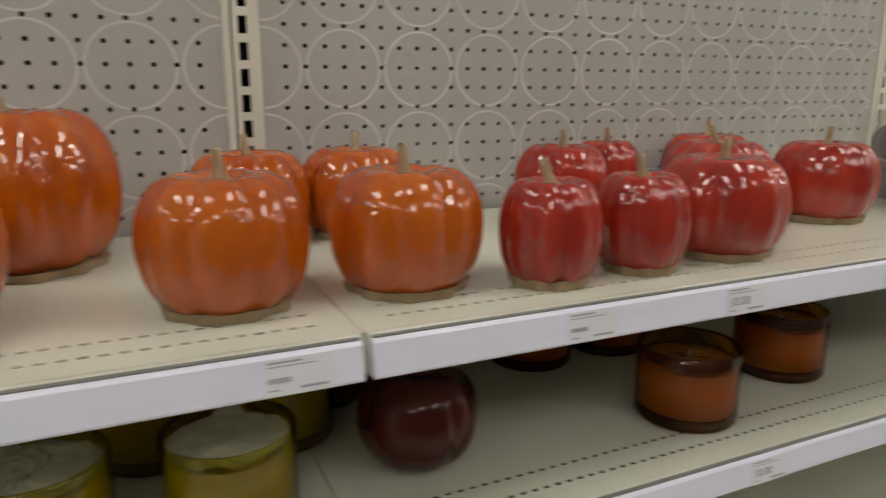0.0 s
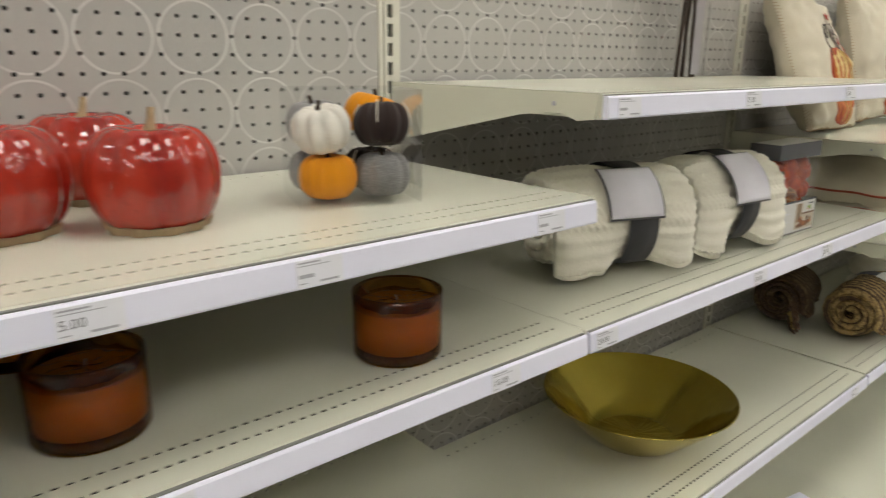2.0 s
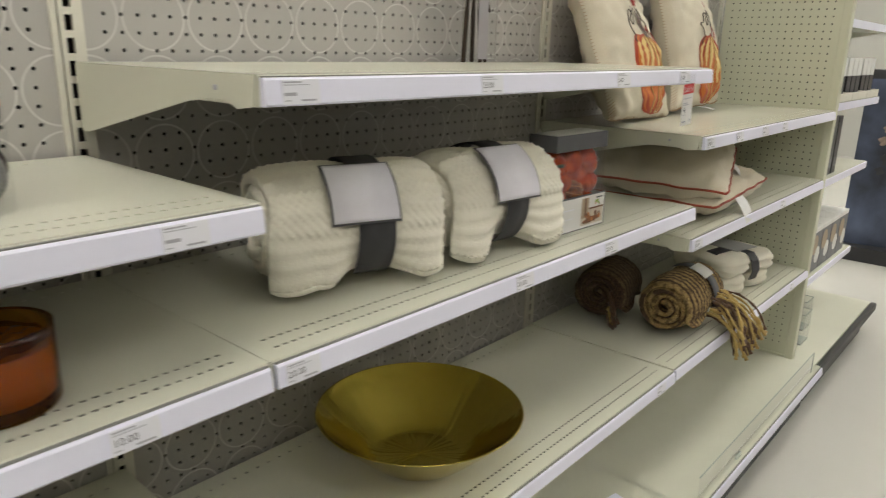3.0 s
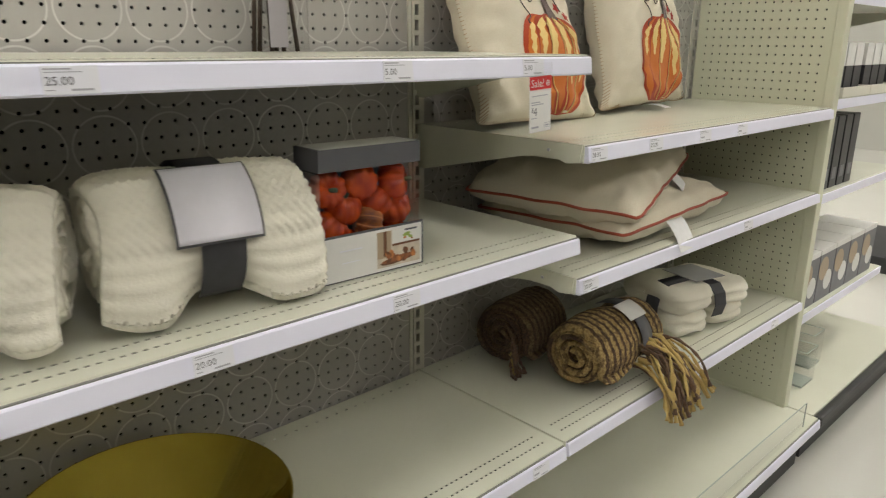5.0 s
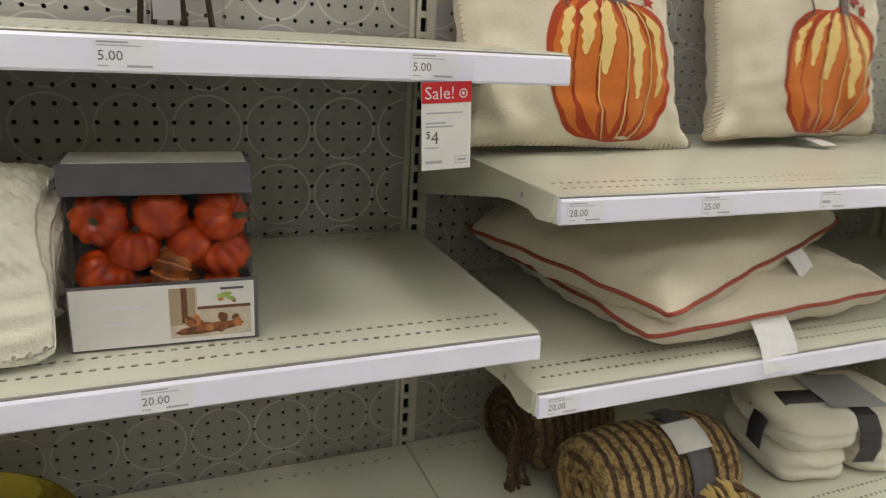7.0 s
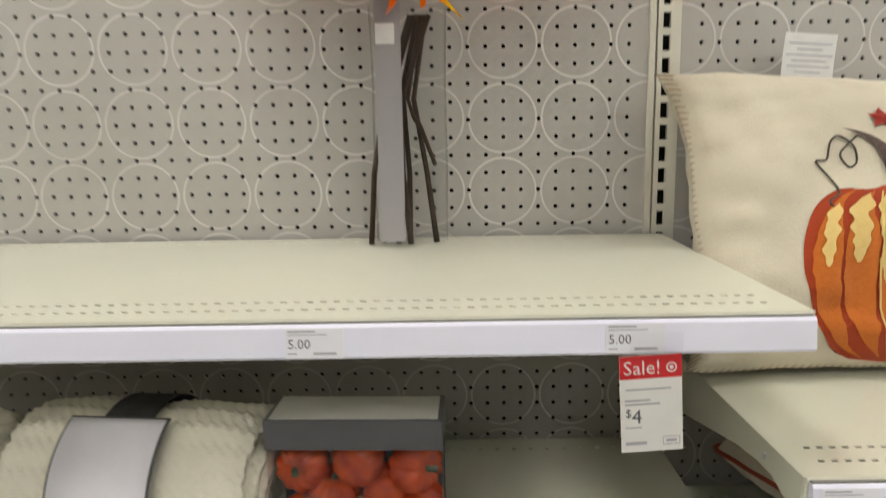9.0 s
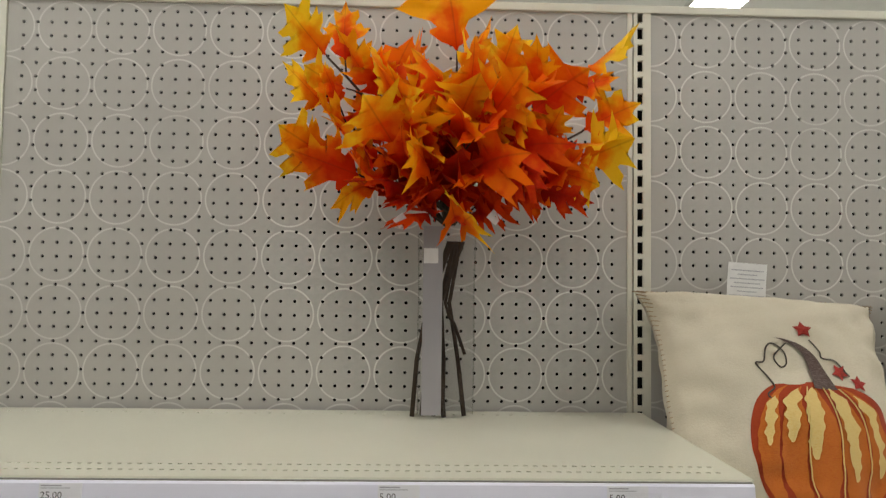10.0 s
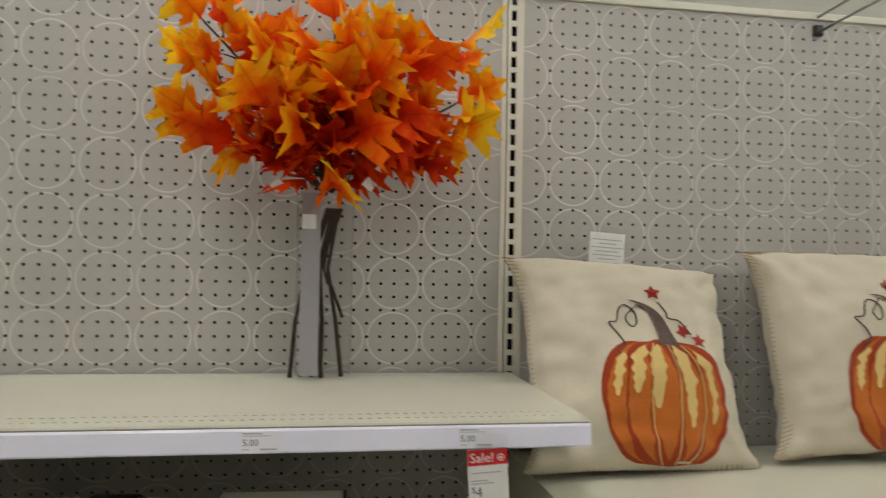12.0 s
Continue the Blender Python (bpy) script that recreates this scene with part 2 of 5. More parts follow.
def troffers():
    frame_me = None
    for i in range(-2, 4):
        for j in range(-5, 2):
            at = (1.42 + 2.79 * i, 4.62 + 2.44 * j, CEIL)
            if not (X0 < at[0] - 0.3 and at[0] + 0.3 < X1):
                continue
            if frame_me is None:
                bm = bmesh.new()
                for a, b, c, d in ((-0.225, -0.64, 0.225, -0.61), (-0.225, 0.61, 0.225, 0.64), (-0.225, -0.61, -0.195, 0.61), (0.195, -0.61, 0.225, 0.61)):
                    q = box_bm(a, b, -0.02, c, d, 0.0)
                    tmp = bpy.data.meshes.new("tmp")
                    q.to_mesh(tmp)
                    q.free()
                    bm.from_mesh(tmp)
                    bpy.data.meshes.remove(tmp)
                frame_me = bm_mesh("frame", bm, CEILM)
                lens_me = bm_mesh("diffuser", box_bm(-0.194, -0.609, -0.012, 0.194, 0.609, -0.002), GLOW)
            t = thing("ceiling_light", at, "rectangular fluorescent ceiling troffer, switched on", "ceiling light", "ceiling lights")
            hang("frame", frame_me, t)
            hang("diffuser", lens_me, t, "glowing white diffuser")


troffers()

# ---- shelving run ----
IN = 0.0254


def peg_sheet(width, z0, z1, first_x, top_row, step=IN):
    nx = int((width - 2 * first_x) / step + 1e-6) + 1
    first_x = (width - (nx - 1) * step) / 2
    xs = [0.0] + [first_x - step / 2 + i * step for i in range(nx + 1)] + [width]
    nz = int((top_row - z0) / step - 0.6)
    zs = [z0] + [top_row + step / 2 - (nz - i) * step for i in range(nz + 1)] + [z1]
    return perforated(xs, zs, lambda i, j: 0 < i < nx + 1 and 0 < j < nz + 1, 0.0030, 0.0030, 0.004, True)


run = thing("shelving_run", (0, 0, 0), "cream metal shop shelving with grey pegboard backs", "shelving", kind="structure")
V, F = peg_sheet(BAY - 0.044, 0.17, TOP - 0.016, 0.0295, TOP - 0.0333, 0.02595)
peg_me = mesh_of("back_panel", V, F, PEG)
for b in range(-1, 3 + 1):
    hang("back_panel", peg_me, run, "grey perforated back panel printed with thin rings", pose(b * BAY + 0.022, WALL, 0))
# near-black sheet: the darkness seen through the holes is its colour
hang("void", bm_mesh("void", box_bm(-BAY, WALL + 0.03, 0.1, 3 * BAY + 0.02, WALL + 0.06, TOP - 0.02), HOLE_SHADE), run, "near-black sheet giving the shade behind the panels")
part("top_cap", box_bm(-BAY, WALL - 0.006, TOP - 0.016, 3 * BAY + 0.02, WALL + 0.06, TOP, 0.002), RAIL, run, "cream top rail")
SLOT = 0.03175
n = int((TOP - 0.16) / SLOT)
zs = [0.14] + [TOP - 0.008 - (n - i) * SLOT for i in range(n + 1)] + [TOP]
V, F = perforated([-0.012, -0.006, 0.007, 0.021], zs, lambda i, j: i == 1 and 0 < j < n + 1, 0.0055, 0.0108, 0.007, False)
k = len(V)
V += [(-0.012, 0, 0.14), (-0.012, 0, TOP), (-0.012, 0.03, TOP), (-0.012, 0.03, 0.14), (0.021, 0, 0.14), (0.021, 0, TOP), (0.021, 0.03, TOP), (0.021, 0.03, 0.14)]
F += [[k, k + 1, k + 2, k + 3], [k + 7, k + 6, k + 5, k + 4]]
post_me = mesh_of("upright", V, F, RAIL)
trim_me = bm_mesh("upright_trim", box_bm(-0.024, 0.0, 0.14, -0.0145, 0.03, TOP, 0.001), RAIL)
for b in range(-1, 4):
    up = hang("upright", post_me, run, "cream slotted steel upright", pose(b * BAY, WALL - 0.004, 0))
    hang("trim", trim_me, up)


GAP_SHADE = mat("gap_shade", (0.20, 0.20, 0.18), 0.7)
SLOT_SHADE = mat("slot_shade", (0.018, 0.017, 0.015), 0.8, var=0.2, scale=30)


def shelf(x0, z, labels=(), width=BAY, front=FRONT, bracket=True, right_bracket=True, slots=True, label="cream metal shelf with a white price channel"):
    """One shelf: perforated deck, folded lip, two brackets, price channel with labels. z is its top."""
    s = thing("shelf", (x0, 0, z), label, "shelf", "shop shelves")
    w, d = width - 0.006, WALL - 0.012 - (front + 0.010)
    p = 0.0127
    n = int((w - 0.04) / p)
    off = (w - n * p) / 2
    xs = [0.003] + [0.003 + off + i * p for i in range(n + 1)] + [0.003 + w]
    rows = [0.0, 0.024, 0.036, 0.052, 0.064, d - 0.04, d - 0.03, d]
    V, F = perforated(xs, rows, lambda i, j: slots and j in (1, 3, 5) and 0 < i < n + 1 and (j < 5 or i % 2), 0.0032, 0.0023, 0.0012, False)
    V = [(x, front + 0.010 + zz, -y) for x, y, zz in V]
    me = mesh_of("deck", V, F, CREAM)
    hang("deck", me, s)
    part("lip", prism_bm([(front + 0.010, -0.0005), (front + 0.014, -0.0008), (front + 0.014, -0.032), (front + 0.034, -0.032), (front + 0.034, -0.034), (front + 0.0085, -0.034), (front + 0.0085, -0.003)], 0.003, width - 0.003), CREAM, s)
    if slots:
        # near-black strip added below the deck so the slots look unlit inside
        part("stiffener", box_bm(0.012, front + 0.026, -0.0060, width - 0.012, front + 0.084, -0.0042), SLOT_SHADE, s, "near-black strip, shade painted under the slots")
    part("underside", box_bm(0.006, front + 0.036, -0.034, width - 0.006, WALL - 0.016, -0.031), CREAM, s)
    prof = [(front + 0.0105, -0.0004), (WALL - 0.012, -0.0004), (WALL - 0.008, -0.003), (WALL - 0.008, -0.098), (WALL - 0.03, -0.098), (front + 0.15, -0.036), (front + 0.10, -0.030), (front + 0.07, -0.030), (front + 0.045, -0.038), (front + 0.016, -0.034)]
    if bracket:
        part("bracket", prism_bm(prof, 0.0005, 0.0034), CREAM, s, "cream side bracket")
        part("bolt", box_bm(-0.0015, front + 0.083, -0.020, 0.001, front + 0.089, -0.014, 0.001), INK, s)
    if right_bracket:
        part("bracket", prism_bm(prof, width - 0.0034, width - 0.0005), CREAM, s, "cream side bracket")
    strip = part("price_channel", prism_bm([(front + 0.0075, -0.0035), (front + 0.002, -0.0035), (front, -0.006), (front - 0.003, -0.0310), (front - 0.001, -0.0335), (front + 0.0075, -0.0335)], 0.004, width - 0.004), STRIP, s, "white plastic price channel")
    # grey strip standing in for the shadow between deck and channel
    part("channel_gap", box_bm(0.005, front + 0.0038, -0.0034, width - 0.005, front + 0.0082, -0.0020), GAP_SHADE, s, "grey strip, shadow gap painted above the price channel")
    for x, price in labels:
        hang("price_label", card(0.05, 0.026, label_marks(price), LABEL, 0.0004), strip, "small printed price label", pose(x - x0, front - 0.0040, -0.0315, -6.2))
    return s


def label_marks(price):
    marks = [bar(0.002, 0.0225, 0.026, 0.0240, 1), bar(0.002, 0.0200, 0.036, 0.0208, 1), bar(0.024, 0.003, 0.044, 0.0050, 1), bar(0.002, 0.0035, 0.010, 0.0045, 1)]
    marks.append(word(price, 0.0115, 0.002, 0.0085, 2) if price else bar(0.002, 0.009, 0.018, 0.0125, 1))
    return marks


Z_TOP, Z_MID, Z_UP, Z_LOW, Z_S3, Z_S2, Z_S1, Z_LOW1, Z_BASE = 1.190, 1.000, 1.324, 0.562, 1.168, 0.916, 0.566, 0.657, 0.19
shelf(-BAY, Z_TOP, [(-0.075, None)])
shelf(0, Z_TOP, [(0.172, None), (0.348, "10.00"), (0.572, "5.00"), (0.772, None), (1.10, None)])
shelf(-BAY, Z_MID)
shelf(0, Z_MID, [(0.405, "10.00"), (0.612, "10.00"), (1.03, "10.00")])
shelf(0, Z_LOW1)
shelf(-BAY, Z_LOW1)
shelf(BAY, Z_UP, [(1.245, None), (1.583, "25.00"), (1.980, "5.00"), (2.255, "5.00")])
shelf(BAY, Z_MID, [(1.235, "20.00"), (1.695, "20.00"), (1.992, "20.00")])
shelf(BAY, Z_LOW, [(1.60, None), (2.33, None)])
shelf(2 * BAY, Z_S3, [(2.452, "28.00"), (2.648, "25.00"), (2.852, None), (3.033, None)])
shelf(2 * BAY, Z_S2, [(2.454, "20.00"), (3.14, None)])
shelf(2 * BAY, Z_S1, [(2.965, None), (3.42, None)])
for b in range(-1, 3):
    shelf(b * BAY, Z_BASE, front=0.225, bracket=False, right_bracket=False, slots=False, label="cream base deck of the shelving with a white price channel")
    part("kick", box_bm(b * BAY, 0.28, 0.0, (b + 1) * BAY - 0.002, 0.30, Z_BASE - 0.036), BLACK, run, "dark recessed kick plate")

# perforated end panel across the run
V, F = peg_sheet(WALL - FRONT - 0.05, 0.20, TOP - 0.02, 0.022, TOP - 0.05)
ep = thing("end_panel", (3 * BAY - 0.012, WALL - 0.02, 0), "cream perforated metal end panel of the shelving", "panel", kind="structure", turn=-90)
hang("sheet", mesh_of("sheet", V, F, CREAM2), ep)
# near-black sheet again, painted shade behind the end panel's holes
part("backing", box_bm(0, 0.012, 0.19, WALL - FRONT - 0.05, 0.024, TOP - 0.02), HOLE_SHADE, ep, "near-black sheet giving the shade inside the panel")
part("front_post", box_bm(WALL - FRONT - 0.05, -0.006, 0.185, WALL - FRONT - 0.02, 0.034, TOP, 0.003), CREAM2, ep, "cream front post")
part("outer_skin", box_bm(0, 0.025, 0.19, WALL - FRONT - 0.051, 0.032, TOP), CREAM2, ep)
part("bottom_rail", box_bm(0, -0.003, 0.19, WALL - FRONT - 0.051, 0.012, 0.2, 0.001), CREAM2, ep)

# ---- goods: materials ----
def glaze(name, c1, c2):
    """Glossy crackled ceramic glaze with runs of a second tone."""
    m, t, b = nodes_of(name)
    runs = ramp(t, noise_of(t, 26, 5, stretch=(1, 1, 0.35)), 0.35, 0.7)
    spots = ramp(t, noise_of(t, 150, 3), 0.58, 0.75)
    c = mixed(t, runs, c1, c2)
    t.links.new(mixed(t, calc(t, "MULTIPLY", spots, 0.35), c, tuple(x * 0.45 for x in c1)), b.inputs["Base Color"])
    b.inputs["Roughness"].default_value = 0.035
    b.inputs["Specular IOR Level"].default_value = 0.65
    b.inputs["Coat Weight"].default_value = 0.10
    b.inputs["Coat Roughness"].default_value = 0.03
    bumped(t, b, noise_of(t, 55, 1), 0.48, 0.004)
    return m


def brass():
    """Spun brass with faint streaks running from the middle to the rim."""
    m, t, b = nodes_of("brushed_brass")
    flat, unit = t.nodes.new("ShaderNodeVectorMath"), t.nodes.new("ShaderNodeVectorMath")
    flat.operation, unit.operation = "MULTIPLY", "NORMALIZE"
    t.links.new(t.nodes.new("ShaderNodeTexCoord").outputs["Object"], flat.inputs[0])
    flat.inputs[1].default_value = (1, 1, 0)
    t.links.new(flat.outputs[0], unit.inputs[0])
    n = t.nodes.new("ShaderNodeTexNoise")
    n.inputs["Scale"].default_value, n.inputs["Detail"].default_value = 7.0, 3
    t.links.new(unit.outputs[0], n.inputs["Vector"])
    t.links.new(mixed(t, ramp(t, noise_of(t, 8, 4), 0.3, 0.7), (0.56, 0.44, 0.085), (0.66, 0.54, 0.12)), b.inputs["Base Color"])
    b.inputs["Metallic"].default_value = 1.0
    t.links.new(calc(t, "ADD", 0.04, calc(t, "MULTIPLY", n.outputs[0], 0.14)), b.inputs["Roughness"])
    bumped(t, b, n.outputs[0], 0.22, 0.006)
    return m


ORANGE = glaze("orange_glaze", (0.39, 0.057, 0.003), (0.53, 0.113, 0.004))
RED = glaze("red_glaze", (0.29, 0.015, 0.010), (0.43, 0.036, 0.018))
BISQUE = mat("bare_clay", (0.36, 0.26, 0.15), 0.8, var=0.2, scale=40, grain=0.2)
AMBER = glass("amber_glass", (0.59, 0.34, 0.040), 0.04, 1.18, film=True)
YGLASS = glass("yellow_glass", (0.64, 0.57, 0.08), 0.04, 1.35, film=True)
RGLASS = mat("dark_red_glass", (0.065, 0.006, 0.003), 0.15, coat=0.15, spec=0.3, var=0.3, scale=20)
WAXA = mat("amber_wax", (0.95, 0.56, 0.08), 0.55, var=0.12, scale=14)
WAXY = mat("yellow_wax", (0.78, 0.68, 0.05), 0.55, var=0.08, scale=14)
FOIL = mat("crumpled_paper", (0.62, 0.59, 0.46), 0.6, var=0.2, scale=30, grain=0.4, gscale=60)
BRASS = brass()
GREYCARD = mat("grey_card", (0.10, 0.10, 0.11), 0.6, var=0.1, scale=20)
LAV = mat("lavender_card", (0.82, 0.80, 0.88), 0.5, var=0.04, scale=30)
WHITE = mat("white_card", (0.76, 0.75, 0.73), 0.5, var=0.04, scale=30)
TAGM = mat("white_satin_tag", (0.74, 0.74, 0.74), 0.5, var=0.06, scale=60)
REDINK = mat("red_ink", (0.62, 0.02, 0.025), 0.5, var=0.05)
FILM = glass("clear_film", (0.96, 0.96, 0.96), 0.12, 1.13, film=True)
ACETATE = glass("clear_acetate", (0.97, 0.97, 0.97), 0.05, 1.22, film=True)
TWIG = mat("brown_twig", (0.055, 0.035, 0.022), 0.8, var=0.3, scale=60, grain=0.4, gscale=200)


def cloth(name, c, c2=None, weave=420.0, amount=0.35, rough=0.9):
    m, t, b = nodes_of(name)
    n = ramp(t, noise_of(t, 7, 6), 0.3, 0.7)
    base = mixed(t, n, tuple(x * 0.9 for x in c), c)
    if c2:
        base = mixed(t, ramp(t, noise_of(t, 160, 2, stretch=(1, 1, 6)), 0.45, 0.75), base, c2)
    t.links.new(base, b.inputs["Base Color"])
    b.inputs["Roughness"].default_value = rough
    b.inputs["Sheen Weight"].default_value = 0.15
    b.inputs["Specular IOR Level"].default_value = 0.2
    bumped(t, b, noise_of(t, weave, 2), amount, 0.0015)
    return m


LINEN = cloth("natural_linen", (0.655, 0.60, 0.48), (0.585, 0.525, 0.405))
KNIT = cloth("cream_knit", (0.93, 0.89, 0.765), None, 260, 0.5)
PLUSH = cloth("cream_plush", (0.86, 0.82, 0.70), None, 330, 0.6)
GREYBAND = mat("charcoal_band", (0.045, 0.045, 0.05), 0.65, var=0.15, scale=40)
PIPING = cloth("rust_piping", (0.33, 0.070, 0.038))
STITCH = cloth("tan_stitch", (0.42, 0.29, 0.17))
FELT_O = cloth("orange_felt", (0.58, 0.16, 0.022), (0.50, 0.12, 0.018), 300)
FELT_R = cloth("rust_felt", (0.40, 0.055, 0.016), (0.34, 0.045, 0.014), 300)
FELT_Y = cloth("gold_felt", (0.74, 0.55, 0.22), (0.68, 0.46, 0.15), 300)
FELT_B = cloth("brown_felt", (0.10, 0.065, 0.055), (0.20, 0.16, 0.15), 300)
FELT_F = cloth("red_felt", (0.34, 0.035, 0.025), None, 300)
THREAD = cloth("dark_thread", (0.10, 0.085, 0.07))


def striped(name="striped_weave", gold1=(0.30, 0.20, 0.075), gold2=(0.46, 0.33, 0.145)):
    """Woven stripes of gold and brown along the object's x."""
    m, t, b = nodes_of(name)
    sep = t.nodes.new("ShaderNodeSeparateXYZ")
    t.links.new(t.nodes.new("ShaderNodeTexCoord").outputs["Object"], sep.inputs[0])
    wob = calc(t, "MULTIPLY", noise_of(t, 40, 3), 0.006)
    s = calc(t, "FRACT", calc(t, "DIVIDE", calc(t, "ADD", sep.outputs[0], wob), 0.0215))
    k = ramp(t, calc(t, "ABSOLUTE", calc(t, "SUBTRACT", s, 0.5)), 0.16, 0.26)
    gold = mixed(t, ramp(t, noise_of(t, 220, 2), 0.4, 0.65), gold1, gold2)
    brown = mixed(t, ramp(t, noise_of(t, 220, 2), 0.4, 0.65), (0.045, 0.025, 0.016), (0.12, 0.07, 0.035))
    fleck = ramp(t, noise_of(t, 75, 3), 0.50, 0.58)
    t.links.new(mixed(t, calc(t, "MULTIPLY", fleck, 0.65), mixed(t, k, brown, gold), brown), b.inputs["Base Color"])
    b.inputs["Roughness"].default_value = 0.95
    bumped(t, b, noise_of(t, 190, 4), 0.9, 0.006)
    return m


STRIPES = striped()
# same weave, darkened: the shade under the shelf is put into its colour
STRIPES_SHADED = striped("shaded_striped_weave", (0.13, 0.085, 0.04), (0.22, 0.16, 0.08))
GOLDYARN = cloth("gold_yarn", (0.52, 0.38, 0.14), (0.36, 0.23, 0.07), 300, 0.6)
BROWNYARN = cloth("brown_yarn", (0.10, 0.06, 0.04), (0.2, 0.12, 0.06), 300, 0.6)


# ---- ceramic pumpkins ----
def gourd(R, h, ribs, depth, seed, power=0.72, dimple=0.16, nt=80, nf=30, low=None):
    """A ribbed pumpkin body; low: a smaller power makes the lower half fuller."""
    rnd = random.Random(seed)
    ph = rnd.uniform(0, 6.28)
    amp = [rnd.uniform(0.75, 1.25) for _ in range(ribs)]
    V, F = [], []
    for i in range(nf + 1):
        f = math.pi * i / nf
        rr = R * max(math.sin(f), 0.0) ** (low if low and f < math.pi / 2 else power)
        z = h * (1 - math.cos(f)) / 2
        for k in range(nt):
            a = 2 * math.pi * k / nt
            q = (a + ph) * ribs / (2 * math.pi)
            w = abs((q % 1) - 0.5) * 2          # 1 in the groove
            g = depth * amp[int(q) % ribs] * w ** 2.2
            x = rr * (1 - g)
            zz = z - (dimple * h * math.exp(-(rr / (0.42 * R)) ** 2) if f > math.pi / 2 else 0)
            zz -= 0.35 * g * h * (1 if f > 1.6 else 0) * (rr / R)
            V.append((x * math.cos(a), x * math.sin(a), max(zz, 0.004)))
    for i in range(nf):
        for k in range(nt):
            k2 = (k + 1) % nt
            F.append([i * nt + k, i * nt + k2, (i + 1) * nt + k2, (i + 1) * nt + k])
    return V, F


def ceramic_pumpkin(x, y, z, d, h, material, seed, colour, ribs=10, power=0.72, stem=0.02):
    rnd = random.Random(seed)
    t = thing("ceramic_pumpkin", (x, y, z), f"glossy {colour} glazed ceramic pumpkin with a pale stem", "pumpkin", f"{colour} ceramic pumpkins", turn=rnd.uniform(0, 360))
    V, F = gourd(d / 2, h, ribs, 0.075, seed, power, low=0.42)
    hang("body", mesh_of("body", V, F, material, smooth=True), t)
    tilt = rnd.uniform(-0.006, 0.006)
    V, F = tube([(0, 0, h * 0.80), (0, 0, h * 0.87), (tilt * 0.5, 0.001, h * 0.93), (tilt, 0.002, h), (tilt * 1.8, 0.003, h + 0.012)], [0.015, 0.0090, 0.0056, 0.0042, 0.0038], 10)
    hang("stem", mesh_of("stem", V, F, BISQUE, smooth=True), t, "unglazed tan stem")
    n, r = 60, d / 2 * 0.765
    V, F = [], []
    for k in range(n):
        a = 2 * math.pi * k / n
        rr = r * (1 + 0.05 * math.cos(a * ribs))
        V += [(rr * 0.97 * math.cos(a), rr * 0.97 * math.sin(a), 0), (rr * 1.03 * math.cos(a), rr * 1.03 * math.sin(a), 0.0085 + 0.0012 * math.cos(a * ribs))]
    for k in range(n):
        k2 = (k + 1) % n
        F.append([2 * k, 2 * k2, 2 * k2 + 1, 2 * k + 1])
    F += [[2 * k for k in range(n)][::-1], [2 * k + 1 for k in range(n)]]
    hang("foot", mesh_of("foot", V, F, BISQUE), t, "unglazed clay foot")


zt = Z_TOP + 0.0005
for i, (x, y, d, h) in enumerate(((-0.080, 0.452, 0.136, 0.116), (0.074, 0.446, 0.138, 0.114), (-0.020, 0.690, 0.138, 0.112), (0.106, 0.690, 0.138, 0.112),
                                  (-0.246, 0.668, 0.195, 0.165), (-0.312, 0.472, 0.165, 0.130))):
    ceramic_pumpkin(x, y, zt, d, h, ORANGE, 11 + i, "orange", 9 if d < 0.17 else 11, 0.62)
for i, (x, y, d, h, p) in enumerate(((0.200, 0.407, 0.096, 0.100, 0.53), (0.306, 0.409, 0.093, 0.100, 0.53), (0.431, 0.431, 0.138, 0.112, 0.61), (0.372, 0.645, 0.125, 0.110, 0.61),
                                     (0.486, 0.700, 0.100, 0.108, 0.61), (0.578, 0.582, 0.145, 0.114, 0.61), (0.700, 0.722, 0.140, 0.112, 0.61), (0.716, 0.526, 0.135, 0.112, 0.61))):
    ceramic_pumpkin(x, y, zt, d, h, RED, 31 + i, "red", 10, p)


# ---- candles ----
SMOKED = glass("thick_amber_rim", (0.42, 0.23, 0.045), 0.05, 1.32, film=True)
AMBERB = mat("thick_amber_glass", (0.06, 0.022, 0.008), 0.08, coat=0.5)
YELLOWB = mat("thick_yellow_glass", (0.20, 0.16, 0.012), 0.08, coat=0.5)

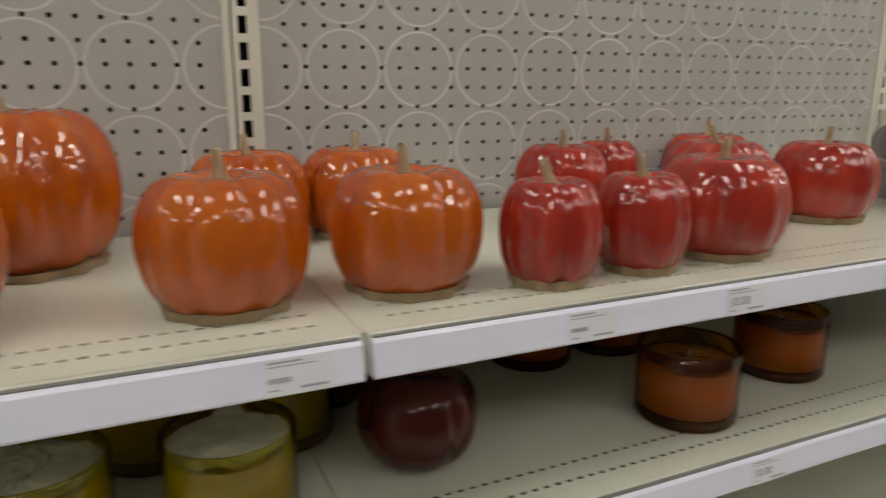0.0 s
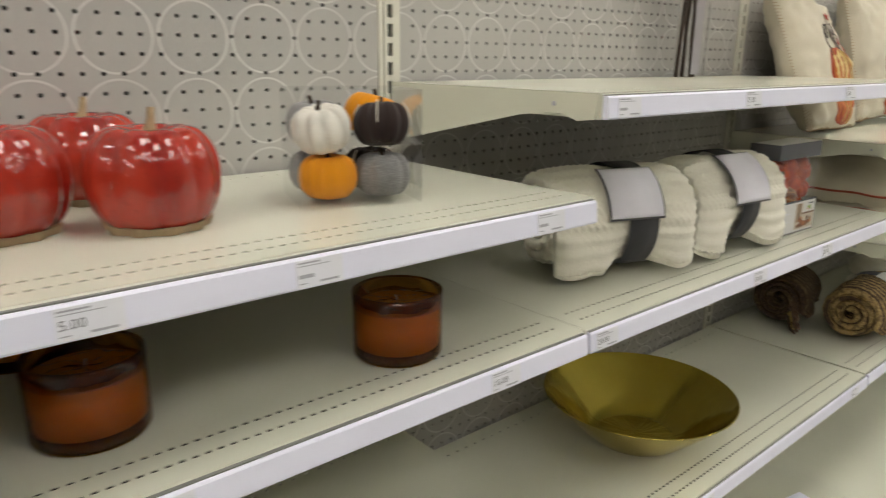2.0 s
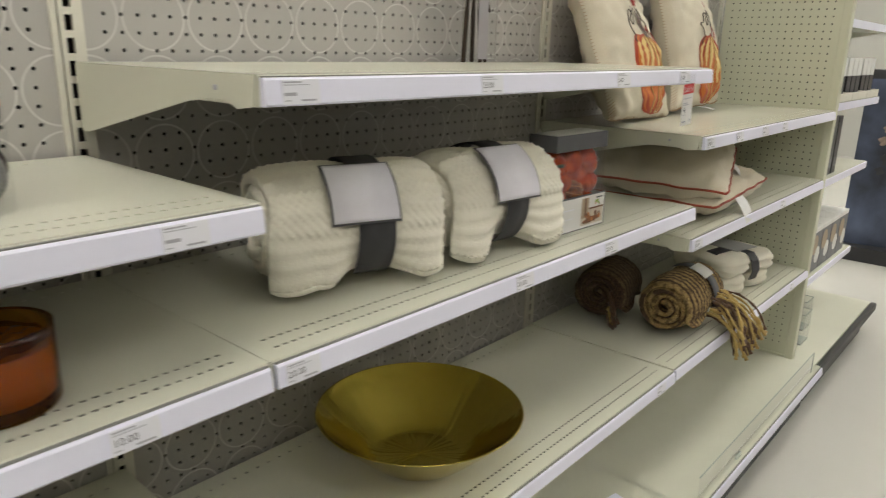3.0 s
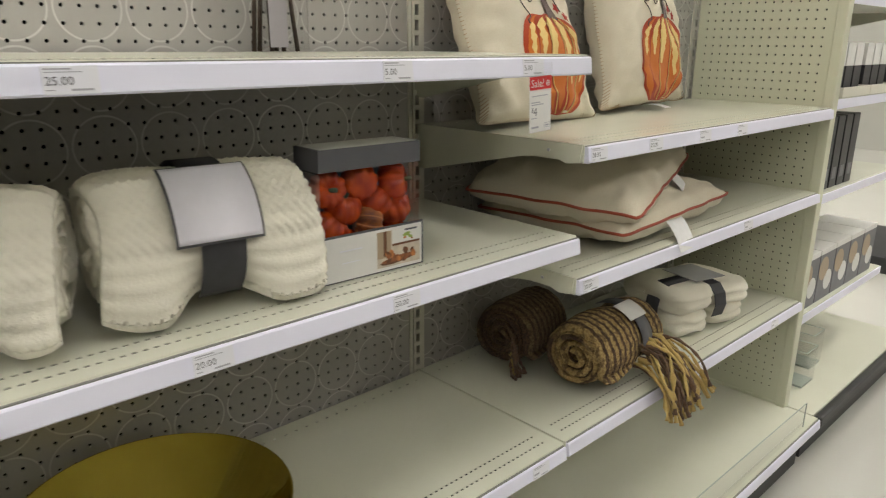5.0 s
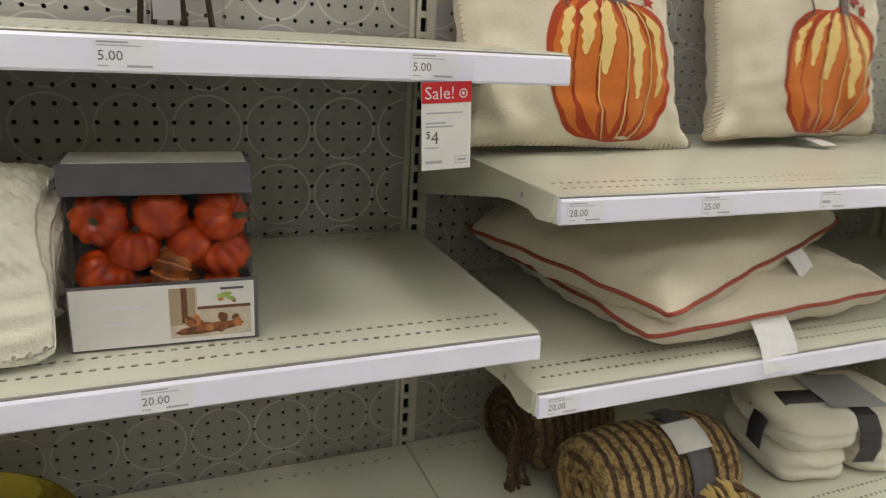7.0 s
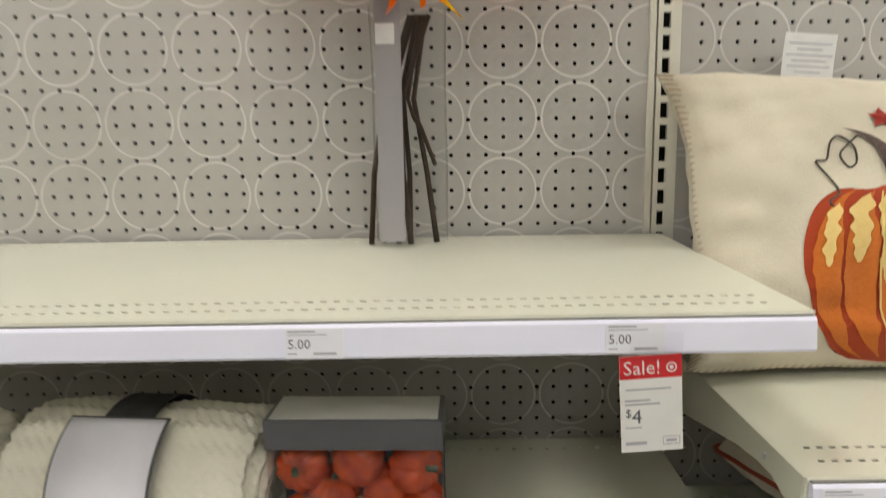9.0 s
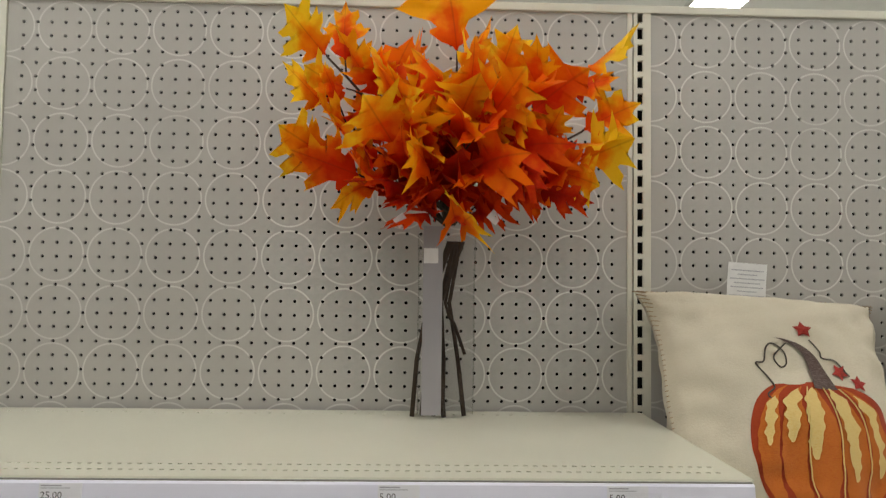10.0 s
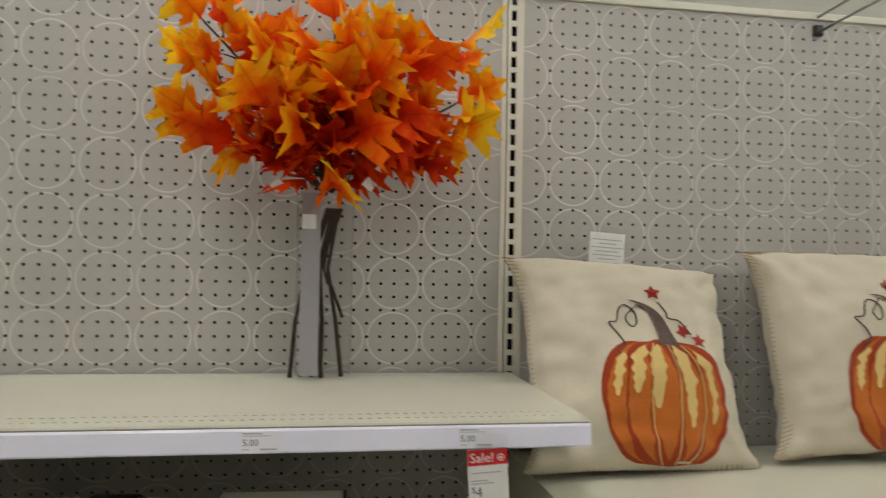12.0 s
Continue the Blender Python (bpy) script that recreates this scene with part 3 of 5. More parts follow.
def jar_candle(x, y, z, d, h, jar, wax, colour, topped, seed, fill=0.72):
    t = thing("jar_candle", (x, y, z), f"{colour} glass jar candle with a thick base", "candle", f"{colour} jar candles", turn=seed * 40)
    r, w = d / 2, 0.0035
    V, F = revolve([(r * 0.95, 0), (r, 0.004), (r, h * fill + 0.001)], 56)
    hang("jar", mesh_of("jar", V, F, jar, smooth=True), t, f"{colour} glass jar")
    V, F = revolve([(r, h * fill + 0.001), (r + 0.0006, h - 0.001), (r - w / 2, h + 0.0004), (r - w, h - 0.002)], 56)
    hang("rim", mesh_of("rim", V, F, SMOKED if "amber" in colour else jar, smooth=True), t, f"thick {colour} glass rim")
    V, F = revolve([(0, 0.0004), (r * 0.94, 0.0004), (r - 0.0012, 0.004), (r - 0.0012, 0.0125), (0, 0.0125)], 48)
    hang("base", mesh_of("base", V, F, AMBERB if "amber" in colour else YELLOWB, smooth=True), t, "thick dark glass base")
    top = h * fill
    V, F = revolve([(0, 0.0135), (r - w - 0.0006, 0.0140), (r - w - 0.0006, top), (r * 0.8, top - 0.002), (0, top - 0.0025)], 48)
    hang("wax", mesh_of("wax", V, F, wax, smooth=True), t)
    V, F = tube([(0, 0, top - 0.003), (0.001, 0, top + 0.006), (0.003, 0.001, top + 0.011)], 0.0011, 6)
    hang("wick", mesh_of("wick", V, F, FOIL), t, "short cotton wick")
    if topped:
        rnd = random.Random(seed)
        n = 30
        V = [(0, 0, h * topped)]
        for ring in range(1, 8):
            for k in range(n):
                a = 2 * math.pi * k / n
                q = (r - w - 0.001) * ring / 7
                lift = 0.012 if (ring == 7 and 2 < k < 5) else 0
                V.append((q * math.cos(a), q * math.sin(a), h * topped + rnd.uniform(-0.002, 0.0025) + lift))
        F = [[0, 1 + k, 1 + (k + 1) % n] for k in range(n)]
        for ring in range(6):
            for k in range(n):
                a0, b0 = 1 + ring * n + k, 1 + ring * n + (k + 1) % n
                F.append([a0, a0 + n, b0 + n, b0])
        hang("dust_cover", mesh_of("dust_cover", V, F, FOIL if "amber" not in colour else CLEARISH), t, "crumpled paper dust cover")


CLEARISH = glass("crinkled_film", (0.55, 0.40, 0.25), 0.30, 1.07, film=True)
zm = Z_MID + 0.0005
for i, (x, y) in enumerate(((0.413, 0.440), (0.620, 0.490), (0.975, 0.451), (0.340, 0.660), (0.470, 0.660), (0.598, 0.735))):
    jar_candle(x, y, zm, 0.113, 0.085, AMBER, WAXA, "amber", 0.82, i, 0.76)
for i, (x, y) in enumerate(((-0.088, 0.452), (-0.235, 0.462), (-0.145, 0.600), (-0.02, 0.585))):
    jar_candle(x, y, zm, 0.112, 0.084, YGLASS, WAXY, "yellow", 0.86, 10 + i, 0.8)


def pumpkin_candle(x, y, seed):
    t = thing("pumpkin_candle", (x, y, zm), "dark red glass pumpkin-shaped candle holder", "candle", "pumpkin candles", turn=seed * 33)
    V, F = gourd(0.061, 0.100, 8, 0.05, seed, 0.62, 0.05)
    hang("body", mesh_of("body", V, F, RGLASS, smooth=True), t)
    V, F = revolve([(0, 0.0940), (0.020, 0.0940), (0.020, 0.099), (0.016, 0.101), (0, 0.101)], 32)
    hang("lid", mesh_of("lid", V, F, RGLASS, smooth=True), t)
    V, F = revolve([(0, 0.1012), (0.017, 0.1012), (0.017, 0.1018), (0, 0.1018)], 28)
    hang("sticker", mesh_of("sticker", V, F, FOIL), t, "round paper sticker")
    return t


pumpkin_candle(0.095, 0.474, 3)
pumpkin_candle(0.045, 0.640, 4)


# ---- rolled knitted throws ----
def spiral_roll(L, R, turns, end_deg, tail, knit, seed, nl=64, ns=230, r0=0.012, waist=None, pitch=0.013, drop=False):
    """A thick cloth wound round the x axis, its free end falling to the front (-y); waist: where a band pulls it in; drop: the end hangs straight."""
    total = math.radians(turns * 360)
    end = math.radians(end_deg)
    th = (R - r0) / turns * 0.86
    path = []
    for i in range(ns):
        f = i / (ns - 1)
        a = end - total * (1 - f)
        r = r0 + (R - th / 2 - r0) * f ** 0.9
        path.append((r * math.cos(a), r * math.sin(a) * 0.97))
    ly, lz = path[-1]
    py, pz = path[-2]
    d = Vector((-0.06, -1.0)).normalized() if drop else Vector((ly - py, lz - pz)).normalized()
    steps = 16
    for i in range(steps):
        d = (d + Vector((-0.20 if not drop else -0.015, 0.06 if lz < -R + th * 0.65 else -0.12))).normalized()
        ly, lz = ly + d.x * tail / steps, max(lz + d.y * tail / steps, -R + th * 0.52)
        path.append((ly, lz))
    n = len(path)
    arc = [0.0]
    for i in range(1, n):
        arc.append(arc[-1] + math.hypot(path[i][0] - path[i - 1][0], path[i][1] - path[i - 1][1]))
    V = []
    for side in (1, -1):
        for i, (y, z) in enumerate(path):
            a, b = path[max(i - 1, 0)], path[min(i + 1, n - 1)]
            t = Vector((b[0] - a[0], b[1] - a[1]))
            t = t.normalized() if t.length > 0 else Vector((1, 0))
            nrm = (t.y, -t.x)
            outer = max(0.0, (i / n - 0.55) / 0.45)
            for k in range(nl + 1):
                u = k / nl
                edge = min(u, 1 - u) * L
                x = (u - 0.5) * L + 0.014 * noise.noise((i * 0.035, seed, 3.1 if u < 0.5 else 8.2)) * (1 - min(edge / 0.06, 1))
                g = 1 - 0.10 * (1 - min(edge / 0.05, 1)) ** 2
                if waist is not None:
                    g *= 1 - 0.080 * math.exp(-((x - waist) / 0.036) ** 2) * outer + 0.02 * noise.noise((x * 9, i * 0.02, seed)) * outer
                yy, zz = y, z
                if i >= ns:
                    away = abs(x - (waist or 0.0)) / L
                    q = 0.18 + 2.3 * away + 0.5 * abs(noise.noise((x * 7 + seed * 3, 0.3, 0.7)))
                    if drop:
                        # behind the band the end follows the roll, beside it the end hangs free
                        free = min(1.0, max(0.0, (away - 0.07) / 0.22))
                        free = free * free * (3 - 2 * free)
                        q = 0.86 + 0.3 * abs(noise.noise((x * 7 + seed * 3, 0.3, 0.7)))
                        a = math.pi + (i - ns + 1) / steps * tail / R * 0.9
                        ry, rz = (R - th / 2) * math.cos(a), (R - th / 2) * math.sin(a) * 0.97
                        yy, zz = ry + (path[ns - 1][0] + (y - path[ns - 1][0]) * q - ry) * free, rz + (path[ns - 1][1] + (z - path[ns - 1][1]) * min(q, 1) - rz) * free
                    else:
                        yy, zz = path[ns - 1][0] + (y - path[ns - 1][0]) * q, path[ns - 1][1] + (z - path[ns - 1][1]) * min(q, 1)
                o = th / 2 * min(1, 0.55 + edge / 0.012 * 0.45) * (1 - 0.5 * max(0.0, (i / n - 0.9) / 0.1))
                if side > 0:
                    zone = 0.35 + 0.65 * max(0, noise.noise((x * 14 + 5 * seed, arc[i] * 9, 2.2)) + 0.45)
                    o += knit * zone * math.sin(x / pitch * 2 * math.pi + 1.3 * math.sin(arc[i] / 0.02)) * math.sin(arc[i] / pitch * 2 * math.pi)
                    o += knit * 0.5 * math.sin(arc[i] / pitch * math.pi)
                o += 0.0045 * noise.noise((x * 16, arc[i] * 14, seed + side))
                zz = (zz + side * nrm[1] * o) * g
                V.append((x, (yy + side * nrm[0] * o) * g, zz if zz > -R * 0.97 else -R * 0.97))
    m = nl + 1
    F = []
    for i in range(n - 1):
        for k in range(nl):
            a = i * m + k
            F.append([a, a + 1, a + m + 1, a + m])
            b = a + n * m
            F.append([b + m, b + m + 1, b + 1, b])
    for i in range(n - 1):
        for k in (0, nl):
            a, b = i * m + k, i * m + k + n * m
            F.append([a, a + m, b + m, b])
    for i in (0, n - 1):
        for k in range(nl):
            a, b = i * m + k, i * m + k + n * m
            F.append([a, a + 1, b + 1, b])
    return V, F


def wrap(x0, x1, R, a0, a1, thick, n=28, lift=0.0, squash=0.97):
    """A band bent round the x axis from angle a0 to a1 (degrees, 90 is the top, 180 the front)."""
    V, F = [], []
    for i in range(n + 1):
        a = math.radians(a0 + (a1 - a0) * i / n)
        for r in (R + lift, R + lift + thick):
            for x in (x0, x1):
                V.append((x, r * math.cos(a), r * math.sin(a) * squash))
    for i in range(n):
        b = i * 4
        F += [[b, b + 1, b + 5, b + 4], [b + 2, b + 6, b + 7, b + 3], [b, b + 4, b + 6, b + 2], [b + 1, b + 3, b + 7, b + 5]]
    F += [[0, 2, 3, 1], [n * 4, n * 4 + 1, n * 4 + 3, n * 4 + 2]]
    return V, F


def knit_throw(x, y, turn, L, R, seed, band_x, card_x, card_w, a0, a1):
    t = thing("rolled_throw", (x, y, Z_MID + R + 0.001), "cream knitted throw blanket rolled up with a charcoal paper band", "throw blanket", "rolled knit throws", turn=turn)
    V, F = spiral_roll(L, R, 3.2, 180, 0.100, 0.0042, seed, 104, 400, waist=band_x, drop=True)
    hang("blanket", mesh_of("blanket", V, F, KNIT, smooth=True), t)
    V, F = wrap(band_x - 0.028, band_x + 0.028, R * 0.955, 40, 228, 0.0012, lift=0.005)
    band = hang("band", mesh_of("band", V, F, GREYBAND, smooth=True), t, "charcoal paper band")
    V, F = wrap(card_x - card_w / 2 - 0.003, card_x + card_w / 2 + 0.003, R, a0 - 2, a1 + 2, 0.001, 16, 0.0070)
    hang("card_border", mesh_of("card_border", V, F, GREYCARD, smooth=True), band, "dark edge of the card")
    V, F = wrap(card_x - card_w / 2, card_x + card_w / 2, R, a0, a1, 0.001, 16, 0.0084)
    hang("card", mesh_of("card", V, F, LAV, smooth=True), band, "pale lavender printed card")
    return t


knit_throw(1.486, 0.520, -21, 0.276, 0.096, 1, 0.018, 0.000, 0.100, 117, 170)
knit_throw(1.785, 0.489, -6, 0.282, 0.097, 2, -0.002, -0.006, 0.104, 115, 174)


# ---- box of small pumpkins with a window ----
MINI_O = mat("orange_foam", (0.40, 0.018, 0.002), 0.25, var=0.3, scale=45, grain=0.15, gscale=90, spec=0.5, col2=(0.72, 0.085, 0.004))
MINI_R = mat("rust_foam", (0.16, 0.012, 0.006), 0.4, var=0.5, scale=40, grain=0.15, gscale=90, col2=(0.55, 0.16, 0.010))
STEMG = mat("green_stem", (0.09, 0.10, 0.045), 0.8, var=0.3, scale=60)
PHOTO_T = mat("printed_tan", (0.42, 0.32, 0.22), 0.5)
PHOTO_B = mat("printed_rust", (0.32, 0.11, 0.04), 0.5, var=0.3, scale=120)
PHOTO_W = mat("printed_beige", (0.62, 0.54, 0.44), 0.5, var=0.2, scale=60)
PHOTO_D = mat("printed_brown", (0.17, 0.07, 0.03), 0.5, var=0.3, scale=120)
PHOTO_O = mat("printed_orange", (0.55, 0.20, 0.06), 0.5, var=0.3, scale=120)
PHOTO_G = mat("printed_green", (0.32, 0.42, 0.10), 0.5, var=0.3, scale=120)


def box_of_pumpkins():
    x0, x1, y0, y1, h = 1.932, 2.112, 0.420, 0.486, 0.197
    w, d = x1 - x0, y1 - y0
    t = thing("pumpkin_box", (x0, y0, Z_MID + 0.0005), "dark grey window box of small orange decorative pumpkins", "box", turn=-2)
    part("base", box_bm(0, 0, 0, w, d, 0.006, 0.001), GREYCARD, t)
    part("back", box_bm(0, d - 0.002, 0.006, w, d, h, 0.0), GREYCARD, t, "dark grey card back")
    for x in (0.0, w - 0.0012):
        V, F = film_quads([[(x + 0.0006, 0.001, 0.060), (x + 0.0006, d - 0.003, 0.060), (x + 0.0006, d - 0.003, h - 0.034), (x + 0.0006, 0.001, h - 0.034)]])
        hang("window", mesh_of("window", V, F, ACETATE), t, "clear acetate side window")
        part("side", box_bm(x, 0.001, 0.006, x + 0.0012, d - 0.003, 0.060), GREYCARD, t)
    V, F = film_quads([[(0.001, 0.0004, 0.066), (w - 0.001, 0.0004, 0.066), (w - 0.001, 0.0004, h - 0.034), (0.001, 0.0004, h - 0.034)]])
    hang("window", mesh_of("window", V, F, ACETATE), t, "clear acetate front window")
    part("lid", box_bm(-0.001, -0.001, h - 0.032, w + 0.001, d + 0.001, h, 0.001), GREYCARD, t, "dark grey card lid")
    part("lid_top", box_bm(0.004, 0.003, h, w - 0.004, d - 0.003, h + 0.0006), mat("pale_card_top", (0.58, 0.575, 0.54), 0.4, var=0.04, scale=20), t, "pale card top")
    lw, lh = w * 1.005, 0.066
    marks = [bar(0.094, 0.005, lw - 0.004, 0.062, 7), bar(0.094, 0.020, 0.120, 0.062, 3), bar(0.106, 0.022, 0.112, 0.062, 8), bar(0.122, 0.040, lw - 0.004, 0.062, 0), bar(0.122, 0.0365, lw - 0.004, 0.040, 8),
             blob(0.134, 0.0145, 0.036, 0.0058, 8, 0.10), blob(0.134, 0.0160, 0.034, 0.0040, 4, 0.10)]
    nuts = random.Random(3)
    for k in range(16):
        marks.append(blob(nuts.uniform(0.112, 0.164), nuts.uniform(0.013, 0.027), nuts.uniform(0.004, 0.007), nuts.uniform(0.003, 0.0045), (4, 8, 9)[k % 3], nuts.uniform(0, 3)))
    marks += [blob(0.150, 0.052, 0.008, 0.003, 5, 0.2), blob(0.157, 0.0475, 0.005, 0.0025, 5, -0.4), blob(0.146, 0.047, 0.003, 0.002, 9), blob(0.160, 0.044, 0.002, 0.0015, 4), bar(0.146, 0.0580, 0.170, 0.0608, 2),
              bar(0.026, 0.044, 0.066, 0.0462, 6), bar(0.03, 0.026, 0.062, 0.0276, 6)]
    fixed = []
    for k, (v, f, s) in enumerate(marks):
        fixed.append(([(a, -0.00005 * k, c) for a, b, c in v], f, s))
    part("label_back", box_bm(-0.003, -0.004, 0.001, w + 0.004, -0.0012, 0.072, 0.0), GREYCARD, t)
    hang("front_label", card(lw, lh, fixed, WHITE, 0.0006, (PHOTO_T, PHOTO_B, PHOTO_G, LABEL, PHOTO_W, PHOTO_D, PHOTO_O)), t, "white label with a small photograph of nuts in a dish", pose(-0.001, -0.0048, 0.003))
    rnd = random.Random(5)
    spots = [(0.031, 0.032, 0.112), (0.089, 0.032, 0.116), (0.149, 0.031, 0.112), (0.060, 0.036, 0.078), (0.118, 0.036, 0.080), (0.152, 0.034, 0.068),
             (0.031, 0.030, 0.050), (0.104, 0.031, 0.052), (0.150, 0.032, 0.022), (0.064, 0.034, 0.016)]
    for k, (x, y, z) in enumerate(spots):
        V, F = gourd(0.0295 + rnd.uniform(-0.002, 0.001), 0.048, 10, 0.12, 60 + k, 0.66, 0.16, 60, 18)
        tilt = pose(x, y, z, rnd.uniform(-30, 55) if rnd.random() < 0.6 else 80, rnd.uniform(-40, 40), rnd.uniform(0, 360))
        c = Matrix.Translation((0, 0, 0.022)) @ tilt.to_3x3().to_4x4() @ Matrix.Translation((0, 0, -0.022))
        p = hang("small_pumpkin", mesh_of("small_pumpkin", V, F, MINI_R if k == 7 else MINI_O, smooth=True), t, "", Matrix.Translation((x, y, z)) @ c)
        if k == 7:
            pcs = [tube([(0.0272 * math.sin(f) ** 0.7 * math.cos(a), 0.0272 * math.sin(f) ** 0.7 * math.sin(a), 0.024 * (1 - math.cos(f))) for f in (0.5, 0.9, 1.3, 1.7, 2.1, 2.5)], 0.0016, 5) for a in [q * math.pi / 5 for q in range(10)]]
            V, F = joined(pcs)
            hang("gold_rib", mesh_of("gold_rib", V, F, PHOTO_O), p, "golden painted ribs")
        V, F = tube([(0, 0, 0.034), (0.001, 0, 0.044), (0.006, 0.002, 0.052)], [0.005, 0.0035, 0.004], 7)
        hang("stem", mesh_of("stem", V, F, STEMG, smooth=True), p)


box_of_pumpkins()


# ---- clear bag of fabric pumpkins ----
FAB = [cloth("white_fabric", (0.84, 0.81, 0.74), (0.72, 0.67, 0.58)), cloth("black_fabric", (0.035, 0.022, 0.02)), cloth("orange_fabric", (0.86, 0.33, 0.008)), cloth("grey_fabric", (0.24, 0.235, 0.235), (0.34, 0.33, 0.33))]


def fabric_pack():
    x, y, w, d, h = 0.962, 0.532, 0.150, 0.120, 0.138
    t = thing("fabric_pumpkin_pack", (x, y, zt), "clear plastic box of white, black, orange and grey fabric pumpkins", "decoration pack", turn=-18)
    spots = [(-0.036, -0.024, 0.064, 0), (0.036, -0.024, 0.066, 1), (-0.034, -0.022, 0.004, 2), (0.036, -0.022, 0.004, 3), (0.030, 0.026, 0.074, 2), (-0.036, 0.026, 0.066, 3), (-0.036, 0.030, 0.004, 3), (0.036, 0.030, 0.004, 1)]
    for k, (a, b, c, m) in enumerate(spots):
        V, F = gourd(0.0365, 0.058, 9 if m != 2 else 14, 0.15 if m != 2 else 0.05, 80 + k, 0.66, 0.12, 64, 18)
        p = hang("fabric_pumpkin", mesh_of("fabric_pumpkin", V, F, FAB[m], smooth=True), t, ("cream knitted", "black velvet", "orange felt", "grey felt")[m] + " pumpkin", pose(a, b, c, (9, -8, 0, 0, 5, 0, 0, 0)[k], (-12, 10, 0, 0, -14, 6, 0, 0)[k], 40 * k))
        V, F = tube([(0, 0, 0.044), (0.001, 0, 0.055), (0.004, 0.002, 0.062)], [0.004, 0.003, 0.003], 7)
        hang("stem", mesh_of("stem", V, F, TWIG, smooth=True), p)
        if m == 1:
            pcs = []
            for q in range(4):
                a0 = q * math.pi / 2 + 0.4
                pcs.append(tube([(0.0362 * max(math.sin(f), 0) ** 0.72 * math.cos(a0), 0.0362 * max(math.sin(f), 0) ** 0.72 * math.sin(a0), 0.0315 * (1 - math.cos(f)) - 0.0) for f in (0.6, 1.0, 1.5, 2.0, 2.4)], 0.0009, 5))
            V, F = joined(pcs)
            hang("cord", mesh_of("cord", V, F, FAB[0]), p, "pale cord")
    a, b = w / 2, d / 2
    for q in ([(-a, -b, 0), (a, -b, 0), (a, -b, h), (-a, -b, h)], [(a, -b, 0), (a, b, 0), (a, b, h), (a, -b, h)], [(-a, b, 0), (-a, -b, 0), (-a, -b, h), (-a, b, h)], [(-a, -b, h), (a, -b, h), (a, b, h), (-a, b, h)]):
        V, F = film_quads([q])
        hang("film", mesh_of("film", V, F, FILM), t, "clear crinkled plastic sheet")


fabric_pack()


# ---- brass bowl ----
def bowl():
    t = thing("brass_bowl", (1.703, 0.554, Z_LOW + 0.0006), "wide brushed brass bowl with sloping sides and a flat bottom", "bowl")
    R, r, h, w = 0.204, 0.090, 0.106, 0.0022
    prof = [(0, 0), (r, 0), (r + 0.006, 0.003)]
    for i in range(1, 11):
        f = i / 10
        prof.append((r + 0.006 + (R - r - 0.006) * f ** 0.92, 0.003 + (h - 0.003) * f))
    prof += [(R + 0.001, h + 0.001), (R - 0.001, h + 0.002), (R - w, h)]
    for i in range(9, 0, -1):
        f = i / 10
        prof.append((r + 0.006 + (R - r - 0.006) * f ** 0.92 - w, 0.003 + (h - 0.003) * f))
    prof += [(r - 0.001, 0.004), (r - 0.012, 0.0025), (0, 0.0025)]
    V, F = revolve(prof, 96)
    me = mesh_of("shell", V, F, BRASS, smooth=True)
    hang("shell", me, t)


bowl()


# ---- pillows ----
def pillow_point(u, v, w, h, th, seed, side=1, flare=0.19):
    bu, bv = 1 - u * u, 1 - v * v
    x = u * w / 2 * (1 - flare * (1 - abs(v) ** 4.5) * abs(u)) * (1 - 0.045 * abs(u * v) ** 8)
    z = v * h / 2 * (1 - 0.22 * flare * (1 - abs(u) ** 5) * abs(v)) * (1 - 0.045 * abs(u * v) ** 8)
    y = -side * th / 2 * max(bu * bv, 0) ** 0.37
    fold = 0.011 * noise.noise((u * 2.1 + seed, v * 2.1, side * 2.0)) + 0.011 * noise.noise((u * 4.5 + seed, v * 7, side)) * (abs(u) ** 2 + abs(v) ** 2)
    edge = max(bu * bv, 0) ** 0.3
    return Vector((x + 0.004 * noise.noise((v * 4, seed, 1)), y + 0.003 * noise.noise((u * 2.6, v * 2.6, seed + 4)) + fold * edge * 1.6, z + 0.004 * noise.noise((u * 4, seed, 5))))


def pillow_mesh(w, h, th, seed, n=44, flare=0.19):
    V, F = [], []
    for side in (1, -1):
        for i in range(n + 1):
            for k in range(n + 1):
                V.append(pillow_point(-1 + 2 * k / n, -1 + 2 * i / n, w, h, th, seed, side, flare))
    m = (n + 1) ** 2
    for i in range(n):
        for k in range(n):
            a = i * (n + 1) + k
            F.append([a, a + 1, a + n + 2, a + n + 1])
            F.append([m + a + n + 1, m + a + n + 2, m + a + 1, m + a])
    return V, F


def pillow_edge(w, h, th, seed, n=40, flare=0.19):
    pts = []
    for s in range(4):
        for i in range(n):
            f = -1 + 2 * i / n
            u, v = ((f, -1), (1, f), (-f, 1), (-1, -f))[s]
            pts.append(pillow_point(u, v, w, h, th, seed, 1, flare))
    return pts


def patch(fn, at, ns, nq, lift):
    """A piece of cloth laid on a surface: at(u, v) gives the place, fn(s, q) in -1..1 the (u, v)."""
    V, F = [], []
    for i in range(ns + 1):
        for k in range(nq + 1):
            u, v = fn(-1 + 2 * i / ns, -1 + 2 * k / nq)
            V.append(at(u, v) + Vector((0, -lift, 0)))
    for i in range(ns):
        for k in range(nq):
            a = i * (nq + 1) + k
            F.append([a, a + 1, a + nq + 2, a + nq + 1])
    return V, F


